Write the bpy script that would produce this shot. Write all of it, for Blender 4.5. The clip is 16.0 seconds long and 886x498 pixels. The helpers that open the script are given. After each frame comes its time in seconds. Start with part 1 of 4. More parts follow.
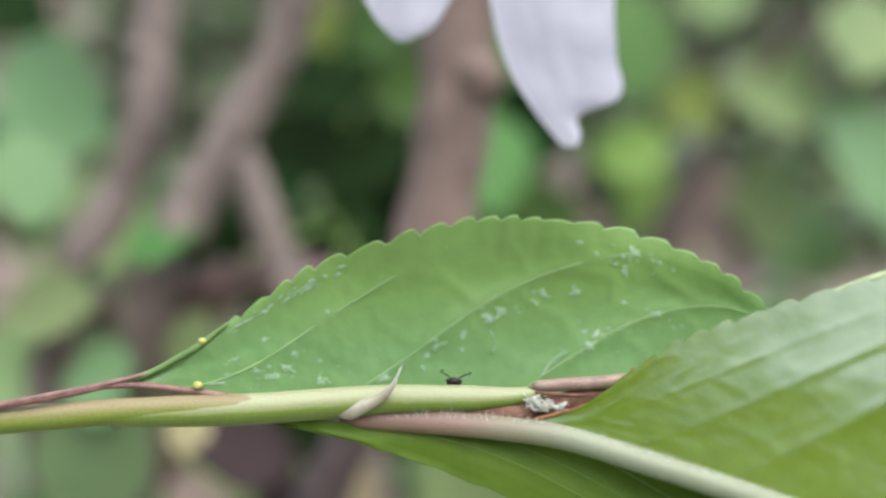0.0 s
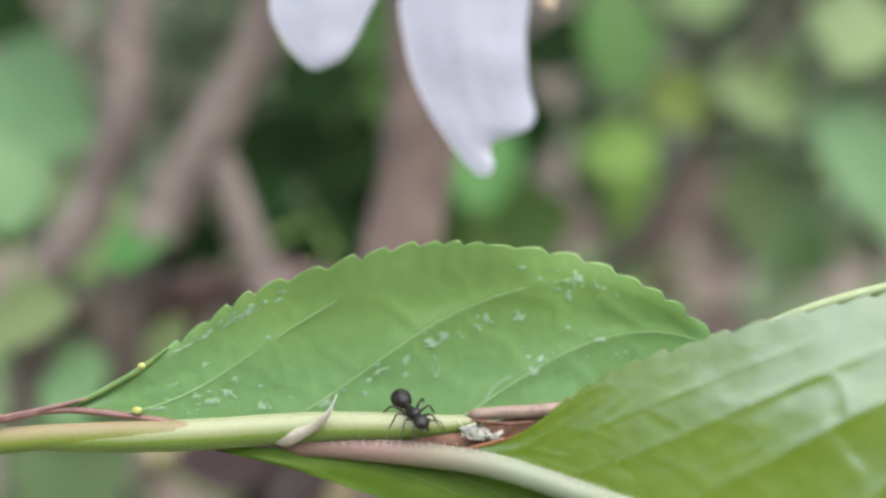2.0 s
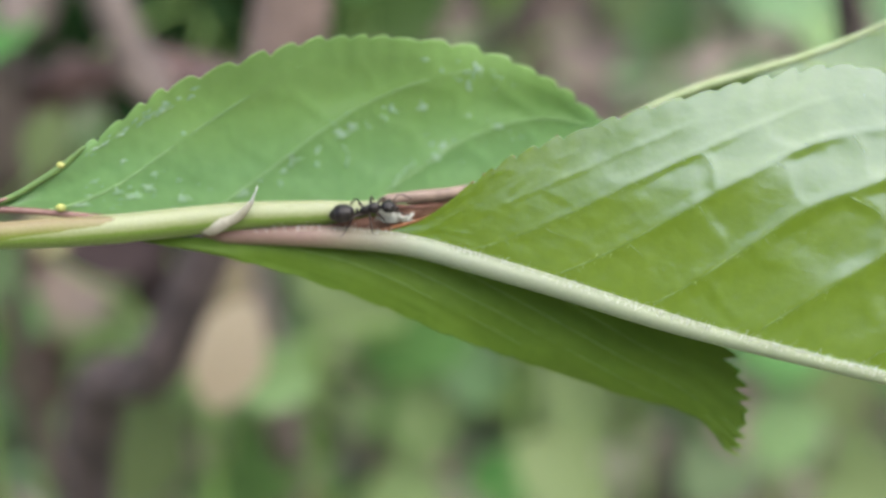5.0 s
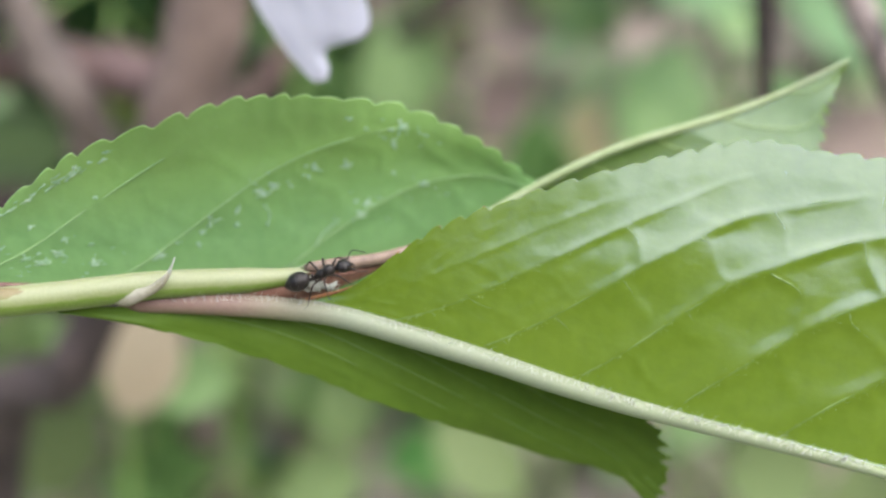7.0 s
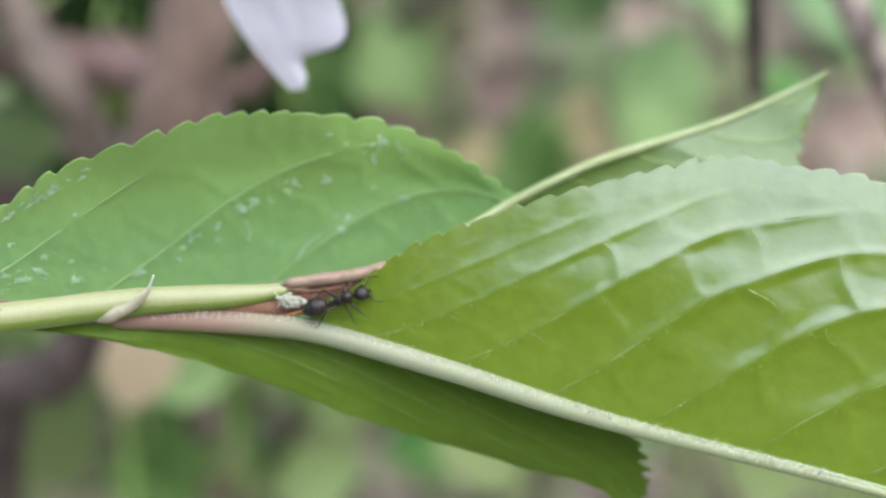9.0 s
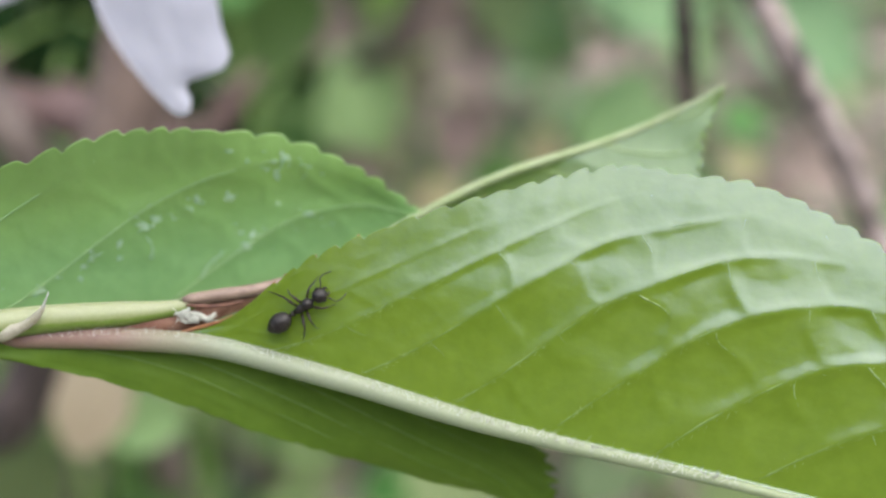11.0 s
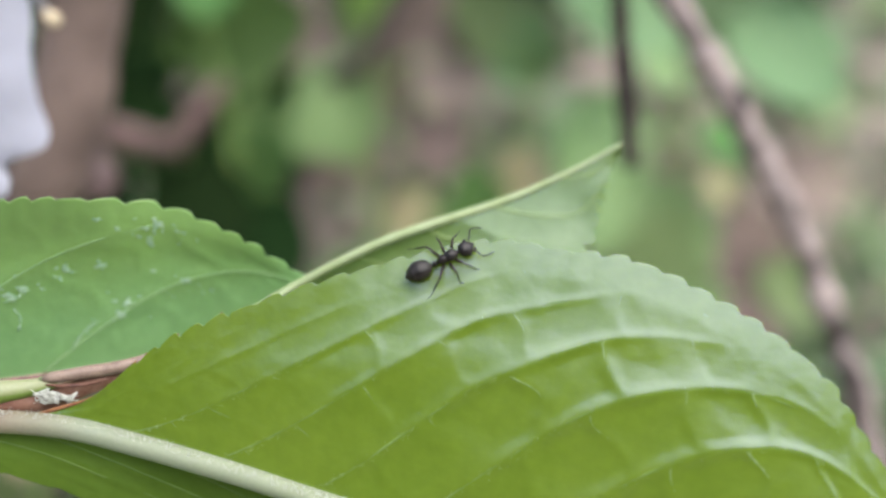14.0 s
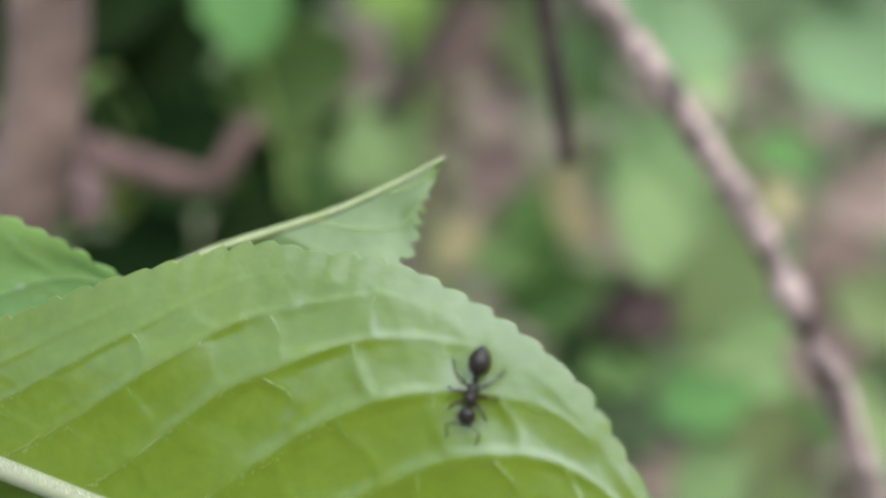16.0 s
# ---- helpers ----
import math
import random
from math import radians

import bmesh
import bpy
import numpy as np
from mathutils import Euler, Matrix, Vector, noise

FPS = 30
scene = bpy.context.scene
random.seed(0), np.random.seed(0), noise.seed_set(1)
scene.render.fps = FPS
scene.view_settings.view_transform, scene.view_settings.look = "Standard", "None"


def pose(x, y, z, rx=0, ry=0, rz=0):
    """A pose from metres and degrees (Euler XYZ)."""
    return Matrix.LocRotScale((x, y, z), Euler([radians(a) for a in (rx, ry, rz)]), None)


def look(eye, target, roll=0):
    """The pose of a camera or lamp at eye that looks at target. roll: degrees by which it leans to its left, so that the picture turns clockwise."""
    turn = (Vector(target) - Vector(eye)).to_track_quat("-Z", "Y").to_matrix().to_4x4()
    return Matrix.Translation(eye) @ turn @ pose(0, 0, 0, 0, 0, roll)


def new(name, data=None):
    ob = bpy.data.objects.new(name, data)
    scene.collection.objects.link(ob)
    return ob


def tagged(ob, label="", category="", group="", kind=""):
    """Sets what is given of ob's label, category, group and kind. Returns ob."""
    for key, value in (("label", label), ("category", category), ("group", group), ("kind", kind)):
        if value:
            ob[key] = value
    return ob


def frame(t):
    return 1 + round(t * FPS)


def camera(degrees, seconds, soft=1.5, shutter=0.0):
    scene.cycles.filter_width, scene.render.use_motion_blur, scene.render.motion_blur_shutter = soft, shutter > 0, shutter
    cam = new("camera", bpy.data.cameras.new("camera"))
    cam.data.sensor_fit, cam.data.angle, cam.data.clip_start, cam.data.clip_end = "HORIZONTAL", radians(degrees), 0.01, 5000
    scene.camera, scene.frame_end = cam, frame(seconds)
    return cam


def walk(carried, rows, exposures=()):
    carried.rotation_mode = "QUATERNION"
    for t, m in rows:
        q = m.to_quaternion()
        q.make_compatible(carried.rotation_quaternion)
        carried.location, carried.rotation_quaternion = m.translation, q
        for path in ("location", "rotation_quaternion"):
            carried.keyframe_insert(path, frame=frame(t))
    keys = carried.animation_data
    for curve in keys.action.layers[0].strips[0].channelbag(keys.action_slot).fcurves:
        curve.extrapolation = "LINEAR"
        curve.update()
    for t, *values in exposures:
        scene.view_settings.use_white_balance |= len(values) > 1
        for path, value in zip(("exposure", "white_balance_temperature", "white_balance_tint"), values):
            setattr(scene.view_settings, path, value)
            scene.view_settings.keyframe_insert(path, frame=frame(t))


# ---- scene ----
cam = camera(50, 16.0, soft=2.5)
cam.data.dof.use_dof = True
cam.data.dof.focus_distance = 0.0625
cam.data.dof.aperture_fstop = 12.0
walk(cam, [
    (0, pose(0.00153, -0.05909, 0.00197, 89.537, 0.023, 3.077)),
    (0.5, pose(0.00234, -0.05874, 0.00249, 90.152, 0.394, 3.324)),
    (1, pose(0.00498, -0.05825, 0.00298, 90.450, -0.368, 3.080)),
    (1.5, pose(0.00467, -0.05946, -0.00049, 91.220, 0.326, 2.234)),
    (2, pose(0.00619, -0.05855, 0.00386, 89.149, 0.388, 3.150)),
    (2.5, pose(0.00362, -0.06141, 0.00253, 88.311, -0.303, 2.804)),
    (3, pose(0.00152, -0.06263, 0.00128, 87.209, -0.218, 2.318)),
    (3.5, pose(0.00398, -0.06305, 0.00054, 86.503, 0.265, 0.675)),
    (4, pose(0.00381, -0.06368, 0.00187, 83.725, -0.029, -1.439)),
    (4.2, pose(0.00478, -0.06373, 0.00260, 81.558, -0.051, -1.824)),
    (6.3, pose(0.00140, -0.06017, 0.01237, 73.786, 0.035, -9.643)),
    (6.5, pose(0.00198, -0.05985, 0.01322, 73.796, -0.829, -9.232)),
    (7, pose(0.00390, -0.05997, 0.01290, 73.547, -0.972, -9.122)),
    (7.5, pose(0.00142, -0.05975, 0.01167, 72.864, -0.403, -10.693)),
    (8, pose(0.00157, -0.05893, 0.01340, 72.351, -0.546, -10.538)),
    (8.2, pose(0.00327, -0.05980, 0.01442, 71.748, -0.252, -8.956)),
    (10.3, pose(0.00567, -0.06030, 0.01359, 74.341, -0.508, -10.291)),
    (10.5, pose(0.00589, -0.06096, 0.01390, 74.255, -0.161, -10.550)),
    (11, pose(0.01007, -0.06183, 0.01281, 75.407, 0.445, -10.607)),
    (11.5, pose(0.01165, -0.06153, 0.01309, 75.551, 0.715, -9.805)),
    (12, pose(0.01312, -0.06152, 0.01415, 75.801, 0.885, -9.098)),
    (12.5, pose(0.01302, -0.06008, 0.01558, 75.930, 0.458, -8.233)),
    (13, pose(0.01558, -0.05942, 0.01749, 75.564, -0.462, -8.696)),
    (13.5, pose(0.01758, -0.05839, 0.01888, 75.313, 0.153, -9.107)),
    (14, pose(0.01943, -0.05987, 0.01717, 75.373, -1.041, -10.285)),
    (14.5, pose(0.02878, -0.06051, 0.02039, 74.940, 2.085, -9.203)),
    (15, pose(0.03358, -0.06068, 0.01992, 76.131, 2.168, -7.918)),
    (15.5, pose(0.03651, -0.06230, 0.01846, 77.514, 2.187, -5.826)),
    (16, pose(0.04289, -0.06349, 0.01194, 78.041, 2.626, -3.618)),
], exposures=[(0.0, 1.22), (2.0, 1.22), (3.0, 1.32), (3.5, 1.34), (4.2, 1.28), (6.3, 1.21), (8.2, 1.25), (10.3, 1.12), (12.0, 1.12), (13.0, 1.15), (14.5, 1.15), (15.0, 1.32), (15.5, 1.22), (16.0, 1.08)])

# ---- daylight: bright overcast sky ----
world = bpy.data.worlds.new("overcast")
scene.world = world
world.use_nodes = True
wn = world.node_tree
sky = wn.nodes.new("ShaderNodeTexSky")
sky.sky_type, sky.sun_disc = "NISHITA", False
sky.sun_elevation, sky.sun_rotation = radians(58), radians(152)
sky.air_density, sky.dust_density, sky.ozone_density = 1.0, 2.5, 1.0
wn.nodes["Background"].inputs["Strength"].default_value = 0.15
wn.links.new(sky.outputs[0], wn.nodes["Background"].inputs["Color"])
sun = new("sun", bpy.data.lights.new("sun", "SUN"))
sun.data.energy, sun.data.angle, sun.data.color = 2.6, radians(88), (1.04, 1.0, 0.94)
sun.matrix_world = look((0.3, -0.56, 1.2), (0, 0, 0))
scene.view_settings.exposure = 1.2

CM = 0.01


# ---- materials ----
def material(name):
    m = bpy.data.materials.new(name)
    m.use_nodes = True
    t = m.node_tree
    return m, t, t.nodes["Principled BSDF"]


def node(t, kind, **values):
    n = t.nodes.new(kind)
    for key, value in values.items():
        n.inputs[key].default_value = value
    return n


def coords(t, kind):
    return t.nodes.new("ShaderNodeTexCoord").outputs[kind]


def noise_fac(t, where, scale, detail=4.0, rough=0.55):
    n = node(t, "ShaderNodeTexNoise", Scale=scale, Detail=detail, Roughness=rough)
    t.links.new(where, n.inputs["Vector"])
    return n.outputs["Fac"]


def ramp(t, fac, stops):
    r = t.nodes.new("ShaderNodeValToRGB")
    while len(r.color_ramp.elements) < len(stops):
        r.color_ramp.elements.new(0.5)
    for e, (at, c) in zip(r.color_ramp.elements, stops):
        e.position, e.color = at, (*c, 1)
    t.links.new(fac, r.inputs["Fac"])
    return r.outputs["Color"]


def mixed(t, fac, a, b, blend="MIX"):
    n = t.nodes.new("ShaderNodeMix")
    n.data_type, n.blend_type = "RGBA", blend
    for socket, value in ((n.inputs[0], fac), (n.inputs[6], a), (n.inputs[7], b)):
        if isinstance(value, (int, float)):
            socket.default_value = value
        elif isinstance(value, tuple):
            socket.default_value = (*value, 1)
        else:
            t.links.new(value, socket)
    return n.outputs[2]


def bump(t, bsdf, height, strength, distance):
    b = node(t, "ShaderNodeBump", Strength=strength, Distance=distance)
    t.links.new(height, b.inputs["Height"])
    t.links.new(b.outputs["Normal"], bsdf.inputs["Normal"])
    return b.outputs["Normal"]


def see_through(t, bsdf, colour, share):
    """Light that passes through a thin blade."""
    tr = t.nodes.new("ShaderNodeBsdfTranslucent")
    if isinstance(colour, tuple):
        tr.inputs["Color"].default_value = (*colour, 1)
    else:
        t.links.new(colour, tr.inputs["Color"])
    mix = t.nodes.new("ShaderNodeMixShader")
    mix.inputs[0].default_value = share
    t.links.new(bsdf.outputs[0], mix.inputs[1])
    t.links.new(tr.outputs[0], mix.inputs[2])
    t.links.new(mix.outputs[0], t.nodes["Material Output"].inputs["Surface"])


def blade_material(name, dark, light, rough, share, net=0.5, relief=0.35, gloss=0.25, sheen=0.40, glaze=1.6, rim=None, sky_tint=None):
    m, t, b = material(name)
    uv = coords(t, "UV")
    large, fine = noise_fac(t, uv, 0.9, 3), noise_fac(t, uv, 9.0, 5)
    base = ramp(t, large, [(0.3, dark), (0.7, light)])
    vor = node(t, "ShaderNodeTexVoronoi", Scale=3.2)
    vor.feature = "DISTANCE_TO_EDGE"
    wob = t.nodes.new("ShaderNodeVectorMath")
    wob.operation = "MULTIPLY_ADD"
    n2 = node(t, "ShaderNodeTexNoise", Scale=3.0)
    t.links.new(uv, n2.inputs["Vector"])
    t.links.new(n2.outputs["Color"], wob.inputs[0])
    wob.inputs[1].default_value = (0.25, 0.25, 0.25)
    t.links.new(uv, wob.inputs[2])
    t.links.new(wob.outputs[0], vor.inputs["Vector"])
    lines = ramp(t, vor.outputs["Distance"], [(0.0, (1, 1, 1)), (0.09, (0, 0, 0))])
    pale = tuple(min(1.0, c * 1.25 + 0.02) for c in light)
    f = t.nodes.new("ShaderNodeMath")
    f.operation = "MULTIPLY"
    f.inputs[1].default_value = net * 0.35
    t.links.new(lines, f.inputs[0])
    col = mixed(t, f.outputs[0], base, pale)
    col = mixed(t, 0.25, col, ramp(t, fine, [(0.35, tuple(c * 0.75 for c in dark)), (0.65, light)]))
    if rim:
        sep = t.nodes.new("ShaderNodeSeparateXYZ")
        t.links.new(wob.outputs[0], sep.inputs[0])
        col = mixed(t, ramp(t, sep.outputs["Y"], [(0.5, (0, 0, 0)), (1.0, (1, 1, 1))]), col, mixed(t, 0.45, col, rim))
    t.links.new(col, b.inputs["Base Color"])
    b.inputs["Roughness"].default_value = rough
    b.inputs["Specular IOR Level"].default_value = 0.3
    b.inputs["Coat Weight"].default_value, b.inputs["Coat Roughness"].default_value, b.inputs["Coat IOR"].default_value = gloss, sheen, glaze
    # bluish specular tint puts the sky's colour into the sheen
    if sky_tint:
        b.inputs["Specular Tint"].default_value, b.inputs["IOR"].default_value = (*sky_tint, 1), glaze
        b.inputs["Specular IOR Level"].default_value = 0.5
    h = t.nodes.new("ShaderNodeMath")
    h.operation = "ADD"
    t.links.new(fine, h.inputs[0])
    t.links.new(f.outputs[0], h.inputs[1])
    h2 = t.nodes.new("ShaderNodeMath")
    h2.operation = "MULTIPLY_ADD"
    h2.inputs[1].default_value = 3.0
    t.links.new(noise_fac(t, uv, 3.5, 3), h2.inputs[0])
    t.links.new(h.outputs[0], h2.inputs[2])
    bump(t, b, h2.outputs[0], relief, 0.00008)
    see_through(t, b, mixed(t, 1.0, mixed(t, 1.0, col, (1.45, 1.35, 1.0), "MULTIPLY"), (1.0, 0.98, 0.45), "MULTIPLY"), share)
    return m


def plain_material(name, a, b_, scale, rough, relief=0.4, dist=0.0001, metal=0.0, share=0.0, coat=0.0, by_object=False, spec=0.5):
    m, t, b = material(name)
    where = coords(t, "Object")
    big, fine = noise_fac(t, where, scale, 4), noise_fac(t, where, scale * 7, 5)
    f = t.nodes.new("ShaderNodeMath")
    f.operation = "ADD"
    t.links.new(big, f.inputs[0])
    g = t.nodes.new("ShaderNodeMath")
    g.operation = "MULTIPLY_ADD"
    g.inputs[1].default_value, g.inputs[2].default_value = 0.4, -0.2
    t.links.new(fine, g.inputs[0])
    t.links.new(g.outputs[0], f.inputs[1])
    col = ramp(t, f.outputs[0], [(0.32, a), (0.68, b_)])
    if by_object:
        info = t.nodes.new("ShaderNodeObjectInfo")
        hsv = t.nodes.new("ShaderNodeHueSaturation")
        for out, lo, hi in (("Hue", 0.48, 0.52), ("Value", 0.75, 1.3)):
            r = node(t, "ShaderNodeMapRange")
            r.inputs["To Min"].default_value, r.inputs["To Max"].default_value = lo, hi
            t.links.new(info.outputs["Random"], r.inputs["Value"])
            t.links.new(r.outputs[0], hsv.inputs[out])
        t.links.new(col, hsv.inputs["Color"])
        col = hsv.outputs[0]
    t.links.new(col, b.inputs["Base Color"])
    b.inputs["Roughness"].default_value, b.inputs["Metallic"].default_value = rough, metal
    b.inputs["Coat Weight"].default_value, b.inputs["Specular IOR Level"].default_value = coat, spec
    bump(t, b, fine, relief, dist)
    if share:
        see_through(t, b, col, share)
    return m


def ringed_material(name, stops_round, stops_along, along_share, rough):
    """For stalks: colour changes round the stalk (uv y) and along it (uv x, in cm)."""
    m, t, b = material(name)
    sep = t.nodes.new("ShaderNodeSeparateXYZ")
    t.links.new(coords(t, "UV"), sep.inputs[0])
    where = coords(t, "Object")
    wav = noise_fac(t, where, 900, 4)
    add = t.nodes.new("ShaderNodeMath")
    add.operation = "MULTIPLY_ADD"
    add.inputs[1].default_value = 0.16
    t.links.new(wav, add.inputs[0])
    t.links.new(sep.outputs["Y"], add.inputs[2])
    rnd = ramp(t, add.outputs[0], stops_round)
    scale = t.nodes.new("ShaderNodeMath")
    scale.operation = "MULTIPLY"
    scale.inputs[1].default_value = 0.1
    t.links.new(sep.outputs["X"], scale.inputs[0])
    alo = ramp(t, scale.outputs[0], stops_along)
    col = mixed(t, along_share, rnd, alo)
    fine = noise_fac(t, where, 5000, 4)
    col = mixed(t, 0.05, col, ramp(t, fine, [(0.35, (0.12, 0.14, 0.05)), (0.65, (0.55, 0.58, 0.4))]))
    t.links.new(col, b.inputs["Base Color"])
    b.inputs["Roughness"].default_value = rough
    b.inputs["Subsurface Weight"].default_value = 0.15
    b.inputs["Subsurface Radius"].default_value = (0.0006, 0.0008, 0.0003)
    bump(t, b, fine, 0.35, 0.00005)
    return m


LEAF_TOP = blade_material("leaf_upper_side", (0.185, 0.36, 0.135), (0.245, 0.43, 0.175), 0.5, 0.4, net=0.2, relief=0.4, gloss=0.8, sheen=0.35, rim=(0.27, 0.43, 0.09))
LEAF_UNDER = blade_material("leaf_under_side", (0.155, 0.25, 0.016), (0.195, 0.292, 0.027), 0.26, 0.42, net=0.12, relief=0.3, gloss=0.0, glaze=2.12, sky_tint=(0.66, 0.71, 1.0))
# darker leaf green: shade under the near leaf is put into the base colour
LEAF_SHADE = blade_material("leaf_shaded_blade", (0.10, 0.185, 0.017), (0.135, 0.23, 0.025), 0.55, 0.4, net=0.2, relief=0.2, gloss=0.0)
LEAF_BACK = blade_material("leaf_tip_blade", (0.18, 0.285, 0.085), (0.235, 0.34, 0.13), 0.3, 0.6, net=0.5, relief=0.3, gloss=0.0, glaze=1.8, sky_tint=(0.72, 0.86, 1.0))
VEIN_TOP = plain_material("vein_upper", (0.26, 0.43, 0.17), (0.32, 0.49, 0.21), 700, 0.5, share=0.3)
PALE_RIB = plain_material("pale_midrib", (0.27, 0.345, 0.155), (0.35, 0.42, 0.235), 500, 0.5, share=0.25)
# vein darkened to go with the shaded blade
VEIN_SHADE = plain_material("vein_shaded_blade", (0.12, 0.215, 0.022), (0.165, 0.27, 0.045), 700, 0.5, share=0.2)
VEIN_UNDER = plain_material("vein_under", (0.27, 0.39, 0.10), (0.34, 0.46, 0.16), 700, 0.5, share=0.35)
VEIN_NEAR = plain_material("vein_near_leaf", (0.16, 0.262, 0.035), (0.215, 0.32, 0.075), 700, 0.5, share=0.4)
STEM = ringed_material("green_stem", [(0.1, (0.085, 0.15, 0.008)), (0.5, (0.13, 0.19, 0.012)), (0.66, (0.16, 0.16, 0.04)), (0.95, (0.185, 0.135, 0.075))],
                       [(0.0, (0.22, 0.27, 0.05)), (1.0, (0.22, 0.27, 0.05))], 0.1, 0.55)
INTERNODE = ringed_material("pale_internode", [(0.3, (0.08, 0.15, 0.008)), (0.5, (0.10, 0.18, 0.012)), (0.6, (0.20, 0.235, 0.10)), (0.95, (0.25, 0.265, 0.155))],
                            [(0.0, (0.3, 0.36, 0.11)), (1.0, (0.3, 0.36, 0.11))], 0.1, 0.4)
PETIOLE = ringed_material("pink_petiole", [(0.2, (0.20, 0.23, 0.09)), (0.5, (0.28, 0.20, 0.16)), (0.75, (0.26, 0.14, 0.13)), (0.95, (0.20, 0.08, 0.09))],
                          [(0.0, (0.165, 0.085, 0.07)), (0.08, (0.19, 0.125, 0.095)), (0.11, (0.185, 0.18, 0.115)), (0.16, (0.19, 0.255, 0.165)), (0.5, (0.18, 0.262, 0.13))], 0.8, 0.55)
RED_STALK = plain_material("red_brown_stalk", (0.12, 0.058, 0.05), (0.23, 0.13, 0.11), 900, 0.5)
PINK_STALK = plain_material("pinkish_stalk", (0.155, 0.105, 0.08), (0.26, 0.19, 0.145), 900, 0.55)
DARK_RIM = plain_material("dark_green_rim", (0.07, 0.14, 0.035), (0.12, 0.20, 0.05), 900, 0.5)
AXIL = plain_material("pinkish_brown_axil", (0.13, 0.055, 0.035), (0.25, 0.14, 0.095), 1100, 0.6, spec=0.3)
SCALE = plain_material("cream_scale", (0.36, 0.34, 0.24), (0.54, 0.52, 0.42), 900, 0.5, share=0.3)
VEIN_FINE = plain_material("fine_vein_near_leaf", (0.22, 0.33, 0.09), (0.29, 0.40, 0.15), 700, 0.4, share=0.35)
VEIN_FUZZ = plain_material("pale_green_hairs", (0.28, 0.38, 0.14), (0.38, 0.48, 0.22), 2500, 0.7, share=0.4)
WOOL = plain_material("white_wool", (0.54, 0.56, 0.49), (0.7, 0.71, 0.64), 2500, 0.8, relief=0.8, share=0.25)
GLAND = plain_material("yellow_gland", (0.28, 0.31, 0.06), (0.40, 0.41, 0.13), 900, 0.4)
SPOT = plain_material("dried_droplet", (0.22, 0.40, 0.19), (0.43, 0.58, 0.40), 2600, 0.3, relief=0.7, share=0.2)
EDGE_RED = plain_material("rust_edge", (0.16, 0.06, 0.03), (0.28, 0.14, 0.06), 1500, 0.7, spec=0.2)
BROWN_SCALE = plain_material("brown_scale", (0.07, 0.03, 0.022), (0.16, 0.075, 0.05), 1200, 0.6, spec=0.3)
PETAL = plain_material("white_petal", (0.56, 0.57, 0.65), (0.63, 0.64, 0.715), 260, 0.6, relief=0.35, dist=0.0002, share=0.5, spec=0.2)
ANTHER = plain_material("cream_anther", (0.46, 0.37, 0.23), (0.60, 0.50, 0.34), 1200, 0.6)
SEPAL = plain_material("green_sepal", (0.16, 0.28, 0.07), (0.24, 0.36, 0.10), 500, 0.5)
ANT_SKIN = plain_material("black_chitin", (0.006, 0.005, 0.005), (0.024, 0.02, 0.018), 1800, 0.36, relief=0.8, dist=0.00003, coat=0.0, spec=0.3)
ANT_GASTER = plain_material("dark_grey_chitin", (0.006, 0.005, 0.005), (0.024, 0.02, 0.018), 1500, 0.36, relief=0.8, dist=0.00003, coat=0.0, spec=0.3)
ANT_LEG = plain_material("brown_black_chitin", (0.012, 0.009, 0.007), (0.035, 0.024, 0.018), 1500, 0.42, spec=0.25)
BARK = plain_material("grey_brown_bark", (0.085, 0.068, 0.06), (0.21, 0.17, 0.15), 90, 0.85, relief=0.9, dist=0.0008)
BARK_RED = plain_material("reddish_dead_bark", (0.06, 0.036, 0.032), (0.155, 0.098, 0.09), 130, 0.8, relief=0.9, dist=0.0008)
BARK_PALE = plain_material("pale_pinkish_bark", (0.085, 0.059, 0.048), (0.175, 0.126, 0.105), 130, 0.8, relief=0.9, dist=0.0008)
BARK_BRANCH = plain_material("pinkish_grey_bark", (0.03, 0.021, 0.02), (0.50, 0.41, 0.385), 170, 0.75, relief=1.0, dist=0.0008)
BARK_DARK = plain_material("dark_dead_bark", (0.016, 0.012, 0.010), (0.055, 0.040, 0.034), 120, 0.9, relief=0.9, dist=0.0008)
# bark darkened to carry the shade low on the shrub stem
BARK_SHADED = plain_material("shaded_bark", (0.022, 0.016, 0.015), (0.085, 0.064, 0.062), 110, 0.9, relief=0.9, dist=0.0008)
